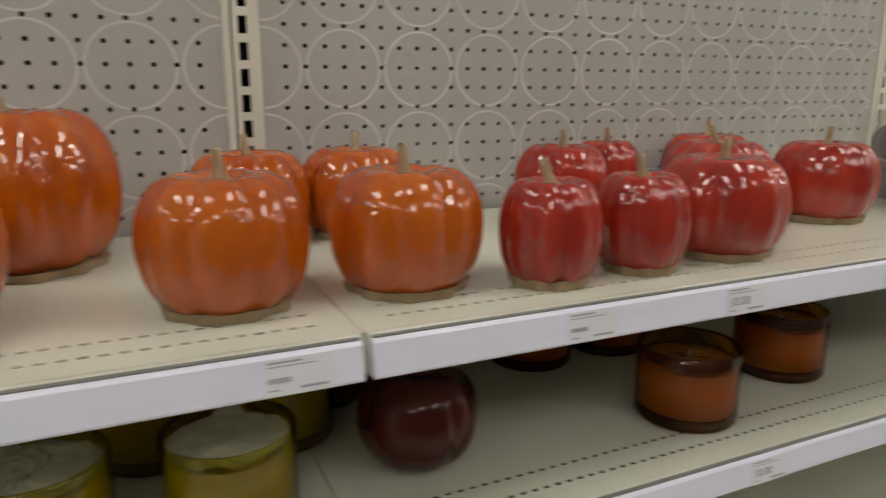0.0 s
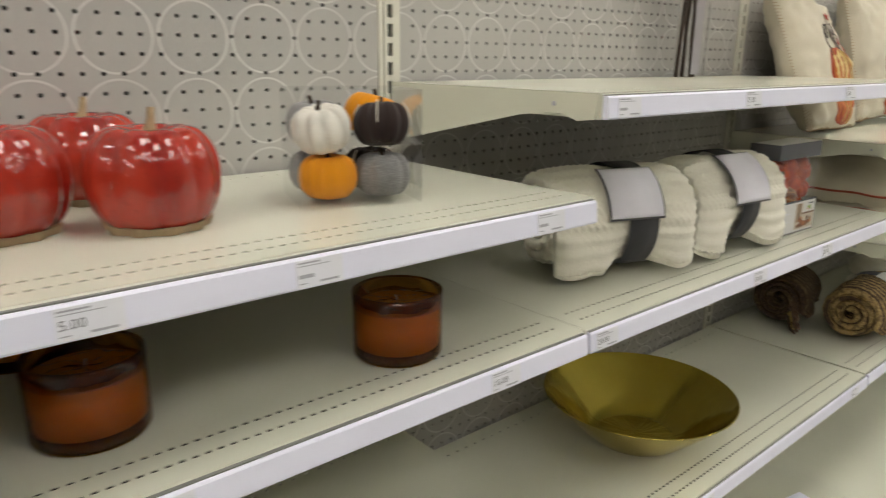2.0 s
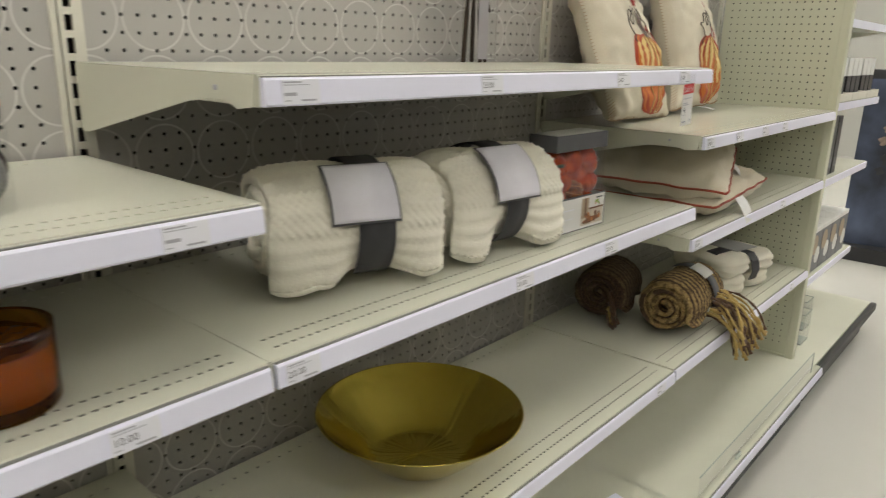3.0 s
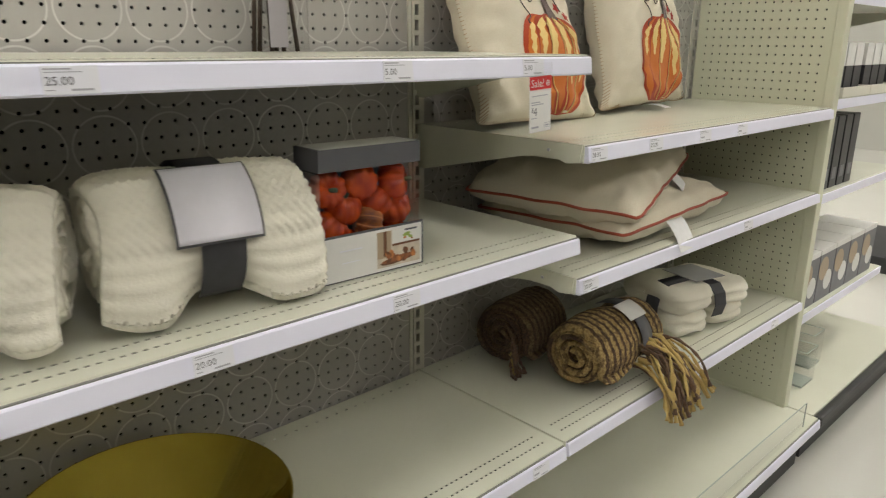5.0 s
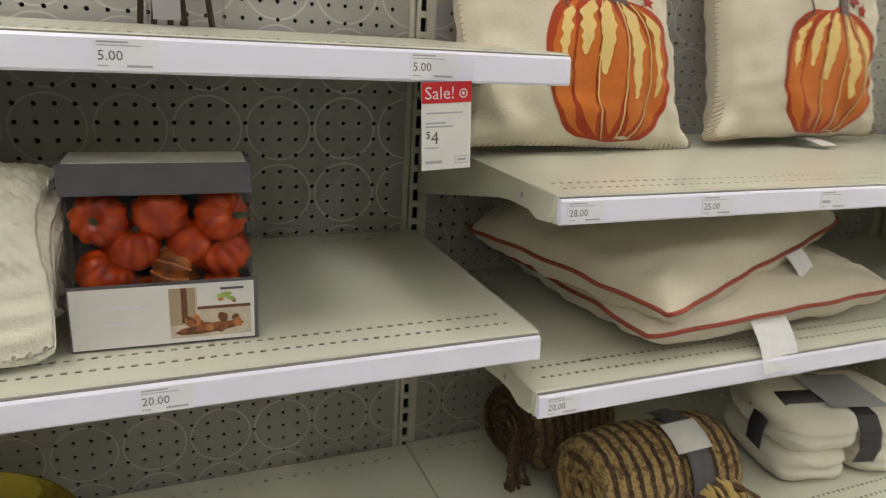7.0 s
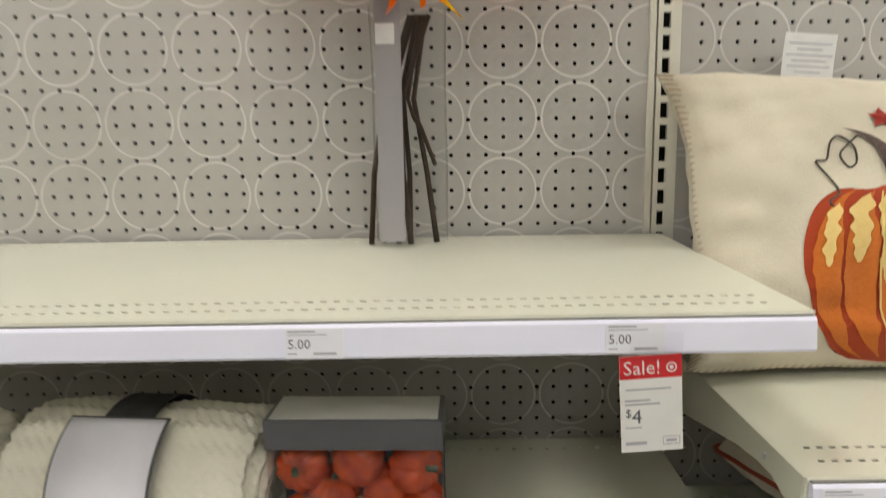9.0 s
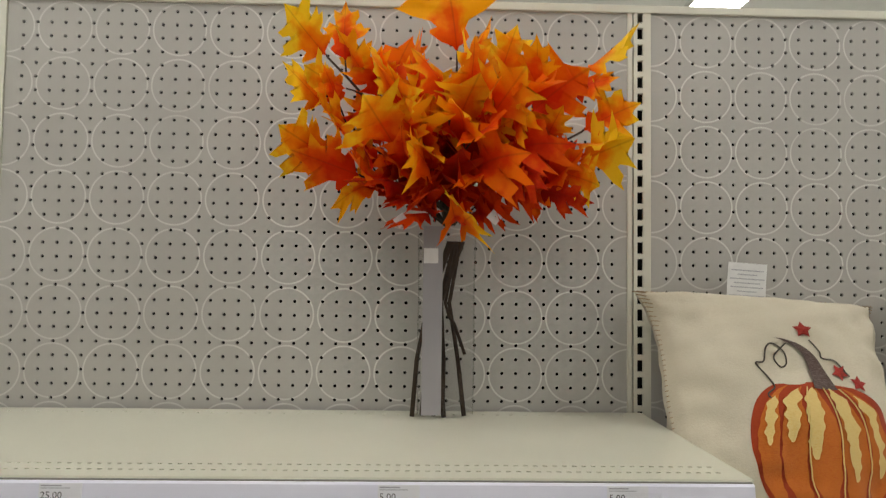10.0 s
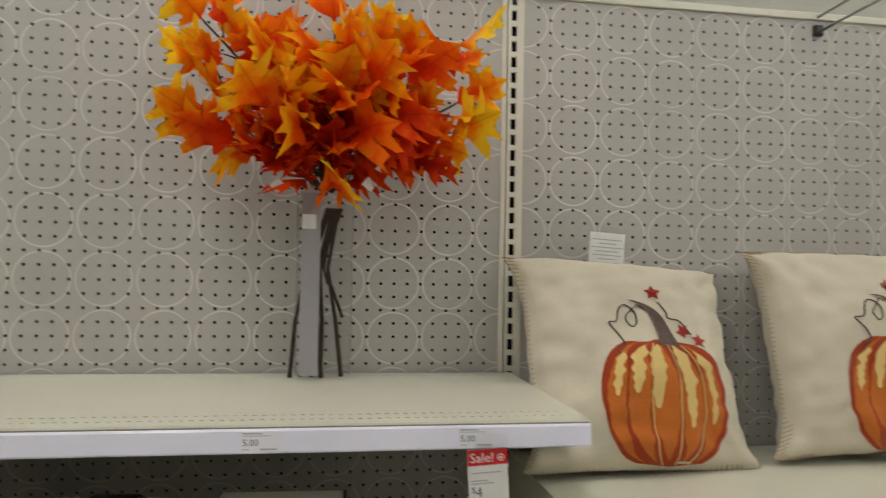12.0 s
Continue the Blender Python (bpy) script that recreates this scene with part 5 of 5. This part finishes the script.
def leaf_spray():
    t = thing("leaf_spray", (2.058, 0.735, Z_UP), "spray of orange, red and gold artificial leaves, clear sleeve", "artificial plant")
    o = Vector((2.058, 0.735, Z_UP))
    rnd = random.Random(21)
    stock = [[leaf_mesh(100 + 10 * c + k, LEAVES[c]) for k in range(5)] for c in range(4)]
    feet = [(-0.044, -0.006), (-0.027, 0.006), (-0.006, 0.0), (0.010, 0.012), (0.048, 0.004), (0.012, -0.01)]
    for k, (fx, fy) in enumerate(feet):
        top = Vector((0.030 + 0.005 * (k - 2.5), -0.005, 0.31))
        pts = [Vector((fx, fy, 0.001)), Vector((fx * 0.75 + rnd.uniform(-0.006, 0.006), fy, 0.10)), Vector((fx * 0.5 + rnd.uniform(-0.008, 0.008), fy, 0.20)), top]
        V, F = tube(pts, [0.0042, 0.0038, 0.0036, 0.0036], 8)
        hang("stem", mesh_of("stem", V, F, TWIG, smooth=True), t, "brown wired stem")
    V, F = tube([(0.048, -0.004, 0.11), (0.028, -0.006, 0.165), (0.020, -0.008, 0.175), (0.012, -0.008, 0.20), (0.030, -0.006, 0.30)], 0.003, 7)
    hang("stem", mesh_of("stem", V, F, TWIG, smooth=True), t)
    # outer points of the sprigs, in x, y, z, tone of the end leaf (0 red to 3 gold) and number of leaves
    tips = [(2.082, 0.60, 2.085, 2.2, 4), (1.794, 0.60, 2.016, 2.4, 5), (1.780, 0.62, 1.927, 2.6, 5), (1.786, 0.61, 1.812, 2.8, 4), (1.825, 0.60, 1.769, 1.2, 4), (1.868, 0.59, 1.735, 0.7, 3),
            (1.941, 0.56, 1.930, 2.8, 4), (1.990, 0.58, 1.700, 0.0, 5), (2.113, 0.57, 1.640, 2.7, 3), (2.372, 0.60, 1.995, 2.3, 4), (2.385, 0.61, 1.880, 2.1, 5), (2.385, 0.60, 1.796, 2.9, 4),
            (2.318, 0.59, 1.748, 0.5, 4), (2.232, 0.56, 1.909, 1.3, 4), (2.180, 0.60, 1.990, 2.2, 4), (2.119, 0.56, 1.938, 2.1, 4), (2.180, 0.60, 1.705, 0.0, 5), (2.131, 0.53, 1.774, 1.0, 4),
            (1.920, 0.52, 1.832, 2.0, 4), (2.012, 0.52, 1.786, 2.0, 4), (2.234, 0.56, 1.750, 0.2, 5), (1.938, 0.56, 1.742, 0.9, 4), (1.878, 0.61, 1.975, 0.8, 4), (2.280, 0.62, 1.930, 0.8, 4),
            (1.983, 0.58, 1.930, 1.6, 4), (2.098, 0.54, 1.866, 1.5, 5), (2.072, 0.55, 1.748, 0.2, 4), (2.019, 0.56, 1.735, 0.1, 4), (2.206, 0.55, 1.826, 0.8, 5), (1.995, 0.54, 1.850, 1.1, 4),
            (2.050, 0.53, 1.930, 2.2, 3), (2.170, 0.54, 1.900, 2.3, 3), (1.965, 0.53, 1.900, 2.3, 3), (2.105, 0.60, 1.980, 1.8, 3)]
    for bx, by, bz, c, count in tips:
        tip = Vector((bx, by, bz)) - o
        root = Vector((rnd.uniform(0.008, 0.034), -0.01, 0.335 + rnd.uniform(0, 0.05)))
        reach = (tip - root).length
        tip = root + (tip - root) * max(0.35, 1 - (0.145 if bz > 2.05 else 0.115) / reach)
        bow = Vector((root.x + (tip.x - root.x) * 0.42, root.y + (tip.y - root.y) * 0.4, root.z + (tip.z - root.z) * 0.52 + 0.01))
        pts = [root.lerp(bow, f).lerp(bow.lerp(tip, f), f) for f in [i / 7 for i in range(8)]]
        twigs, leaves = [tube(pts, [0.0040 - 0.0022 * i / 7 for i in range(8)], 6)], []
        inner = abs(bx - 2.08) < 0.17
        # inner back sprigs turn redder, putting shade between the leaves into their colour
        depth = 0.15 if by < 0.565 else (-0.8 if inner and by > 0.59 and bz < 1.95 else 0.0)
        for k in range(count):
            f = 1.0 - (0.62 if bz > 1.76 else 0.45) * (k / max(1, count - 1)) * min(1.0, 0.16 / max(0.05, reach - 0.105) + 0.35)
            p = root.lerp(bow, f).lerp(bow.lerp(tip, f), f)
            d = (bow.lerp(tip, f) - root.lerp(bow, f)).normalized()
            side = 0 if k == 0 else (k % 2) * 2 - 1
            out = Vector((d.x, d.y - 0.15, d.z)) + Vector((side * d.z * 0.75, rnd.uniform(-0.5, 0.05), -side * d.x * 0.75)) * (1 if k else 0.4) + Vector((rnd.uniform(-0.15, 0.15), 0, rnd.uniform(0.05, 0.35)))
            if k == 0:
                out = (Vector((bx, by, bz)) - o - p).normalized() + Vector((rnd.uniform(-0.12, 0.12), rnd.uniform(-0.25, 0.1), rnd.uniform(-0.1, 0.1)))
            if bz < 1.76:
                out.z += 0.30
            zax = out.normalized()
            face = Vector((rnd.uniform(-0.7, 0.7), -1, rnd.uniform(-0.1, 1.1)))
            yax = -(face - zax * face.dot(zax)).normalized()
            xax = yax.cross(zax)
            s = (1.22 if bz > 2.05 else rnd.uniform(0.74, 0.98)) if k == 0 else rnd.uniform(0.52, 0.82)
            if bz < 1.76:
                s *= 0.82
            m = Matrix((xax, yax, zax)).transposed().to_4x4()
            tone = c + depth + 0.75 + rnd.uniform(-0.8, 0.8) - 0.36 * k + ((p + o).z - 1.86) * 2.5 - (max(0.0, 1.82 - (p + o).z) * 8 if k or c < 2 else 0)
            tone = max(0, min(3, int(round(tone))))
            far = p + zax * (rnd.uniform(0.014, 0.034) if k else 0.004)
            twigs.append(tube([p, (p + far) / 2 + Vector((0, 0, 0.002)), far], [0.0019, 0.0016, 0.0014], 5))
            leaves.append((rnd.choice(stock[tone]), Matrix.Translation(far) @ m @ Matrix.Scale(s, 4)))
        V, F = joined(twigs)
        br = hang("branch", mesh_of("branch", V, F, TWIG, smooth=True), t, "thin brown branch")
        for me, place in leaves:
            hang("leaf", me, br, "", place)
    # sleeve, its strip card and two hang tags
    n = 28
    V, F = [], []
    for z, k in ((0.004, 1.0), (0.11, 1.03), (0.22, 1.0), (0.325, 1.05)):
        for i in range(n):
            a = 2 * math.pi * i / n
            V.append((0.014 + 0.050 * k * math.copysign(abs(math.cos(a)) ** 0.8, math.cos(a)), -0.004 + 0.026 * k * math.sin(a), z))
    for r in range(3):
        for i in range(n):
            F.append([r * n + i, r * n + (i + 1) % n, (r + 1) * n + (i + 1) % n, (r + 1) * n + i])
    hang("sleeve", mesh_of("sleeve", V, F, FILM, smooth=True), t, "clear plastic sleeve")
    part("sleeve_card", box_bm(-0.028, -0.0345, 0.008, 0.006, -0.0335, 0.335), mat("mauve_card", (0.34, 0.325, 0.345), 0.35, var=0.05), t, "mauve grey card strip")
    part("barcode", box_bm(-0.027, -0.0355, 0.270, -0.002, -0.0348, 0.296), TAGM, t, "small white barcode label")
    for x, y, z, a in ((0.088, -0.105, 0.345, 40), (-0.066, -0.10, 0.338, -40)):
        part("hang_tag", box_bm(-0.010, -0.0005, -0.009, 0.010, 0.0005, 0.009), TAGM, t, "small white hang tag", m=pose(x, y, z, 0, a, 10))


leaf_spray()


# ---- sale ticket ----
def sale_ticket():
    w, h = 0.0535, 0.0875
    rd = 3
    ring = []
    for r0, r1 in ((0.0034, 0.0046), (0.0, 0.0018)):
        V, F = [], []
        for k in range(20):
            a = 2 * math.pi * k / 20
            V += [(w - 0.009 + r0 * math.cos(a), -0.0003, h - 0.0115 + r0 * math.sin(a)), (w - 0.009 + r1 * math.cos(a), -0.0003, h - 0.0115 + r1 * math.sin(a))]
        for k in range(20):
            k2 = (k + 1) % 20
            F.append([2 * k, 2 * k + 1, 2 * k2 + 1, 2 * k2])
        ring.append((V, F, 4))
    raise_by = lambda q, d: ([(x, y - d, z) for x, y, z in q[0]], q[1], q[2])
    marks = [bar(0, h - 0.0205, w, h, rd), raise_by(word("Sale!", 0.0175, 0.003, h - 0.0165, 4), 0.0003), *ring,
             bar(0.005, 0.0565, 0.044, 0.058, 1), bar(0.004, 0.0465, 0.026, 0.0482, 1), bar(0.004, 0.0430, 0.034, 0.0446, 1), word("$", 0.0105, 0.004, 0.0325, 2), word("4", 0.018, 0.0095, 0.0265, 2),
             bar(0.004, 0.022, 0.018, 0.0232, 1), bar(0.004, 0.0065, 0.022, 0.0095, 1), bar(0.036, 0.0055, 0.051, 0.0062, 1), bar(0.036, 0.0125, 0.051, 0.0132, 1), bar(0.036, 0.0055, 0.0366, 0.0132, 1), bar(0.0504, 0.0055, 0.051, 0.0132, 1), bar(0.039, 0.0080, 0.048, 0.0105, 1)]
    t = thing("sale_ticket", (2.270, FRONT - 0.0075, Z_UP - 0.0335 - h), "white paper sale ticket with a red header, hanging", "sale ticket", turn=0)
    hang("ticket", card(w, h, marks, WHITE, 0.0006, (REDINK, TAGM)), t, "", pose(0, 0, 0, 0, -3.2, 0))
    V, F = film_quads([[(0.004, -0.0012, h - 0.004), (w - 0.004, -0.0012, h - 0.004), (w - 0.004, -0.0012, h + 0.022), (0.004, -0.0012, h + 0.022)]])
    hang("clip", mesh_of("clip", V, F, FILM), t, "clear plastic clip")


sale_ticket()


# ---- peg hook ----
STEEL = mat("zinc_wire", (0.35, 0.35, 0.34), 0.35, metal=0.9, var=0.1, scale=30)
hk = thing("peg_hook", (3.12, WALL, 2.06), "double wire peg hook with a black mount on the pegboard", "hook")
part("mount", box_bm(-0.010, -0.012, -0.012, 0.010, 0.0, 0.012, 0.003), BLACK, hk, "black plastic mount")
V, F = tube([(0, -0.004, -0.004), (0, -0.11, 0.0), (0, -0.20, 0.002), (0, -0.215, 0.012)], 0.003, 8)
hang("wire", mesh_of("wire", V, F, STEEL, smooth=True), hk)
V, F = tube([(0, 0.0, 0.030), (0, -0.11, 0.034), (0, -0.215, 0.036)], 0.003, 8)
hang("wire", mesh_of("wire", V, F, STEEL, smooth=True), hk)

# ---- clear fence on the base deck ----
fence = thing("shelf_fence", (2.46, 0.243, Z_BASE + 0.0005), "low clear plastic fence along the base deck", "shelf fence")
V, F = film_quads([[(0, 0.001, 0.0), (1.10, 0.001, 0.0), (1.10, 0.001, 0.085), (0, 0.001, 0.085)]])
hang("sheet", mesh_of("sheet", V, F, ACETATE), fence, "clear acrylic sheet")
EDGE = mat("acrylic_edge", (0.42, 0.47, 0.42), 0.25, var=0.05)
part("rim", box_bm(0, -0.0003, 0.085, 1.10, 0.0028, 0.0862), EDGE, fence, "pale cut edge")
part("end_rim", box_bm(1.0985, -0.0003, 0.003, 1.10, 0.0028, 0.0850), EDGE, fence, "pale cut edge")
part("clip", box_bm(0.30, -0.002, 0, 0.335, 0.006, 0.014, 0.001), EDGE, fence)
tray = thing("shelf_divider", (2.26, 0.34, Z_BASE + 0.0005), "short pale plastic shelf divider lying on the base deck", "shelf divider", turn=-12)
part("rail", box_bm(0, 0, 0, 0.07, 0.10, 0.012, 0.002), STRIP, tray)

# ---- the next bay, past the end panel ----
NX, NW = 3 * BAY + 0.045, 1.02
nb = thing("neighbour_bay", (NX, 0, 0), "cream shop shelving bay past the end panel", "shelving", kind="structure")
part("back", box_bm(0, WALL, 0.1, NW, WALL + 0.05, TOP), mat("bay_back", (0.46, 0.46, 0.40), 0.6), nb)
part("kick", box_bm(0, 0.285, 0.0, NW, 0.30, 0.13), BLACK, nb, "black kick plate")
part("bumper", box_bm(0, 0.235, 0.125, NW + 0.01, 0.262, 0.168, 0.008), BLACK, nb, "black rubber bumper")
part("deck", box_bm(0, 0.262, 0.145, NW, WALL, 0.170, 0.003), CREAM, nb, "cream base deck")
for z in (0.44, 0.87, 1.18, 1.50):
    s = thing("side_shelf", (NX, 0, z), "cream metal shelf past the end panel", "shelf", "side shelves")
    part("deck", box_bm(0.002, 0.40, -0.03, NW - 0.004, WALL - 0.002, 0.0, 0.003), CREAM, s)
    part("price_channel", box_bm(0.002, 0.394, -0.034, NW - 0.004, 0.3995, -0.003, 0.001), STRIP, s)
    part("bracket", prism_bm([(0.42, -0.031), (WALL - 0.004, -0.031), (WALL - 0.004, -0.11)], NW - 0.004, NW - 0.001), CREAM, s)
GREYBOX = mat("grey_print_box", (0.16, 0.16, 0.175), 0.45, var=0.15, scale=12)
DARKBOX = mat("black_print_box", (0.03, 0.03, 0.034), 0.4, var=0.3, scale=12)


def carton(x, y, z, w, d, h, body, label, discs=False, cap=0.02):
    t = thing("carton", (x, y, z + 0.0005), label, "box", "boxed goods")
    part("body", box_bm(0, 0, 0, w, d, h - cap, 0.0012), body, t)
    part("top", box_bm(0, 0, h - cap + 0.0002, w, d, h, 0.0012), WHITE, t, "white printed top")
    if discs:
        for k, (a, b, r) in enumerate(((0.30, 0.62, 0.30), (0.66, 0.36, 0.26))):
            V, F = revolve([(0, 0.0), (r * w, 0.0), (r * w, 0.0008), (0, 0.0008)], 24)
            V = [(p[0], -p[2], p[1]) for p in V]
            hang("print", mesh_of("print", V, F, (PHOTO_T, WHITE)[k % 2]), t, "round printed picture", pose(a * w, -0.0002, b * h))


for k in range(5):
    carton(NX + 0.16 + 0.155 * k, 0.415, 0.44, 0.148, 0.20, 0.20, GREYBOX, "grey printed carton with a white top", True)
for k, (x, w) in enumerate(((0.20, 0.26), (0.47, 0.26), (0.74, 0.24))):
    tr = thing("display_tray", (NX + x, 0.40, 1.1805), "shallow cream plastic display tray on a shelf", "tray", "display trays")
    part("floor", box_bm(0, 0, 0, w, 0.22, 0.006, 0.001), RAIL, tr)
    part("front_lip", box_bm(0, -0.004, 0, w, 0.0, 0.032, 0.0015), RAIL, tr, "cream front lip")
    part("side_lip", box_bm(-0.004, -0.004, 0, 0.0, 0.22, 0.032, 0.0015), RAIL, tr)
    part("side_lip", box_bm(w, -0.004, 0, w + 0.004, 0.22, 0.032, 0.0015), RAIL, tr)
    for q in range(3):
        carton(NX + x + 0.010 + 0.082 * q, 0.43, 1.187, 0.070, 0.10, 0.165, DARKBOX, "small black carton with a white upper half", cap=0.075)
for k in range(5):
    t = thing("upright_box", (NX + 0.13 + 0.075 * k, 0.42, 0.8705), "thin black box standing on a shelf", "box", "thin boxes")
    part("body", box_bm(0, 0, 0, 0.062, 0.16, 0.245, 0.0015), DARKBOX, t)
    part("spine_label", box_bm(0.012, -0.0008, 0.03, 0.046, -0.0002, 0.07), GREYBOX, t, "grey spine print")
for k, (x, y) in enumerate(((NX + 0.16, 0.36), (NX + 0.34, 0.40))):
    t = thing("glass_vase", (x, y, 0.1705), "square clear glass vase", "vase", "glass vases")
    w, h = 0.105, 0.135
    for q in ([(0, 0, 0), (w, 0, 0), (w, 0, h), (0, 0, h)], [(w, 0, 0), (w, w, 0), (w, w, h), (w, 0, h)], [(0, w, 0), (0, 0, 0), (0, 0, h), (0, w, h)], [(w, w, 0), (0, w, 0), (0, w, h), (w, w, h)]):
        V, F = film_quads([q])
        hang("wall", mesh_of("wall", V, F, ACETATE), t, "clear glass side")
    for a, b, c, d in ((0, 0, w, 0.003), (0, w - 0.003, w, w), (0, 0.003, 0.003, w - 0.003), (w - 0.003, 0.003, w, w - 0.003)):
        part("rim", box_bm(a, b, h + 0.0005, c, d, h + 0.003), EDGE, t, "green-tinted glass rim")
    part("base", box_bm(0.002, 0.002, 0.0, w - 0.002, w - 0.002, 0.008, 0.001), EDGE, t, "thick glass base")

# ---- display across the far aisle ----
fd = thing("display_plinth", (6.15, -0.05, 0), "low black display plinth on the shop floor", "display plinth")
part("slab", box_bm(0, 0, 0.0, 0.9, 1.3, 0.10, 0.004), BLACK, fd)
NAVY = mat("navy_print", (0.018, 0.020, 0.030), 0.35, var=0.5, scale=3, col2=(0.085, 0.11, 0.18))
RUSTP, TANP = mat("faded_red_print", (0.28, 0.03, 0.03), 0.5), mat("tan_print", (0.24, 0.18, 0.14), 0.5, var=0.3, scale=40)
pk = thing("tall_carton", (6.28, 0.38, 0.1005), "tall blue printed carton standing on the plinth", "box", turn=8)
part("body", box_bm(0, 0, 0, 0.36, 0.36, 1.15, 0.004), NAVY, pk)
part("end_cap", box_bm(-0.001, -0.001, 1.12, 0.361, 0.361, 1.18, 0.004), DARKBOX, pk)
for k, (y, z, r, m) in enumerate(((0.16, 0.70, 0.026, RUSTP), (0.21, 0.72, 0.026, TANP), (0.20, 0.80, 0.020, TANP), (0.17, 0.60, 0.035, DARKBOX), (0.12, 0.58, 0.030, TANP), (0.20, 0.52, 0.024, DARKBOX))):
    V, F = revolve([(0, 0), (r, 0), (r, 0.001), (0, 0.001)], 20)
    V = [(-p[2], p[0] * (1 + 0.4 * math.sin(4 * math.atan2(p[1], p[0]))), p[1] * 1.2) for p in V]
    hang("print", mesh_of("print", V, F, m), pk, "printed blotch", pose(-0.0015, y, z))
WOOD = mat("varnished_wood", (0.30, 0.15, 0.05), 0.45, var=0.3, scale=12, stretch=(1, 1, 0.1), grain=0.1)
wd = thing("wooden_post", (6.30, 0.10, 0.1005), "varnished wooden display post on the plinth", "post")
part("shaft", box_bm(0, 0, 0, 0.10, 0.20, 1.3, 0.006), WOOD, wd)
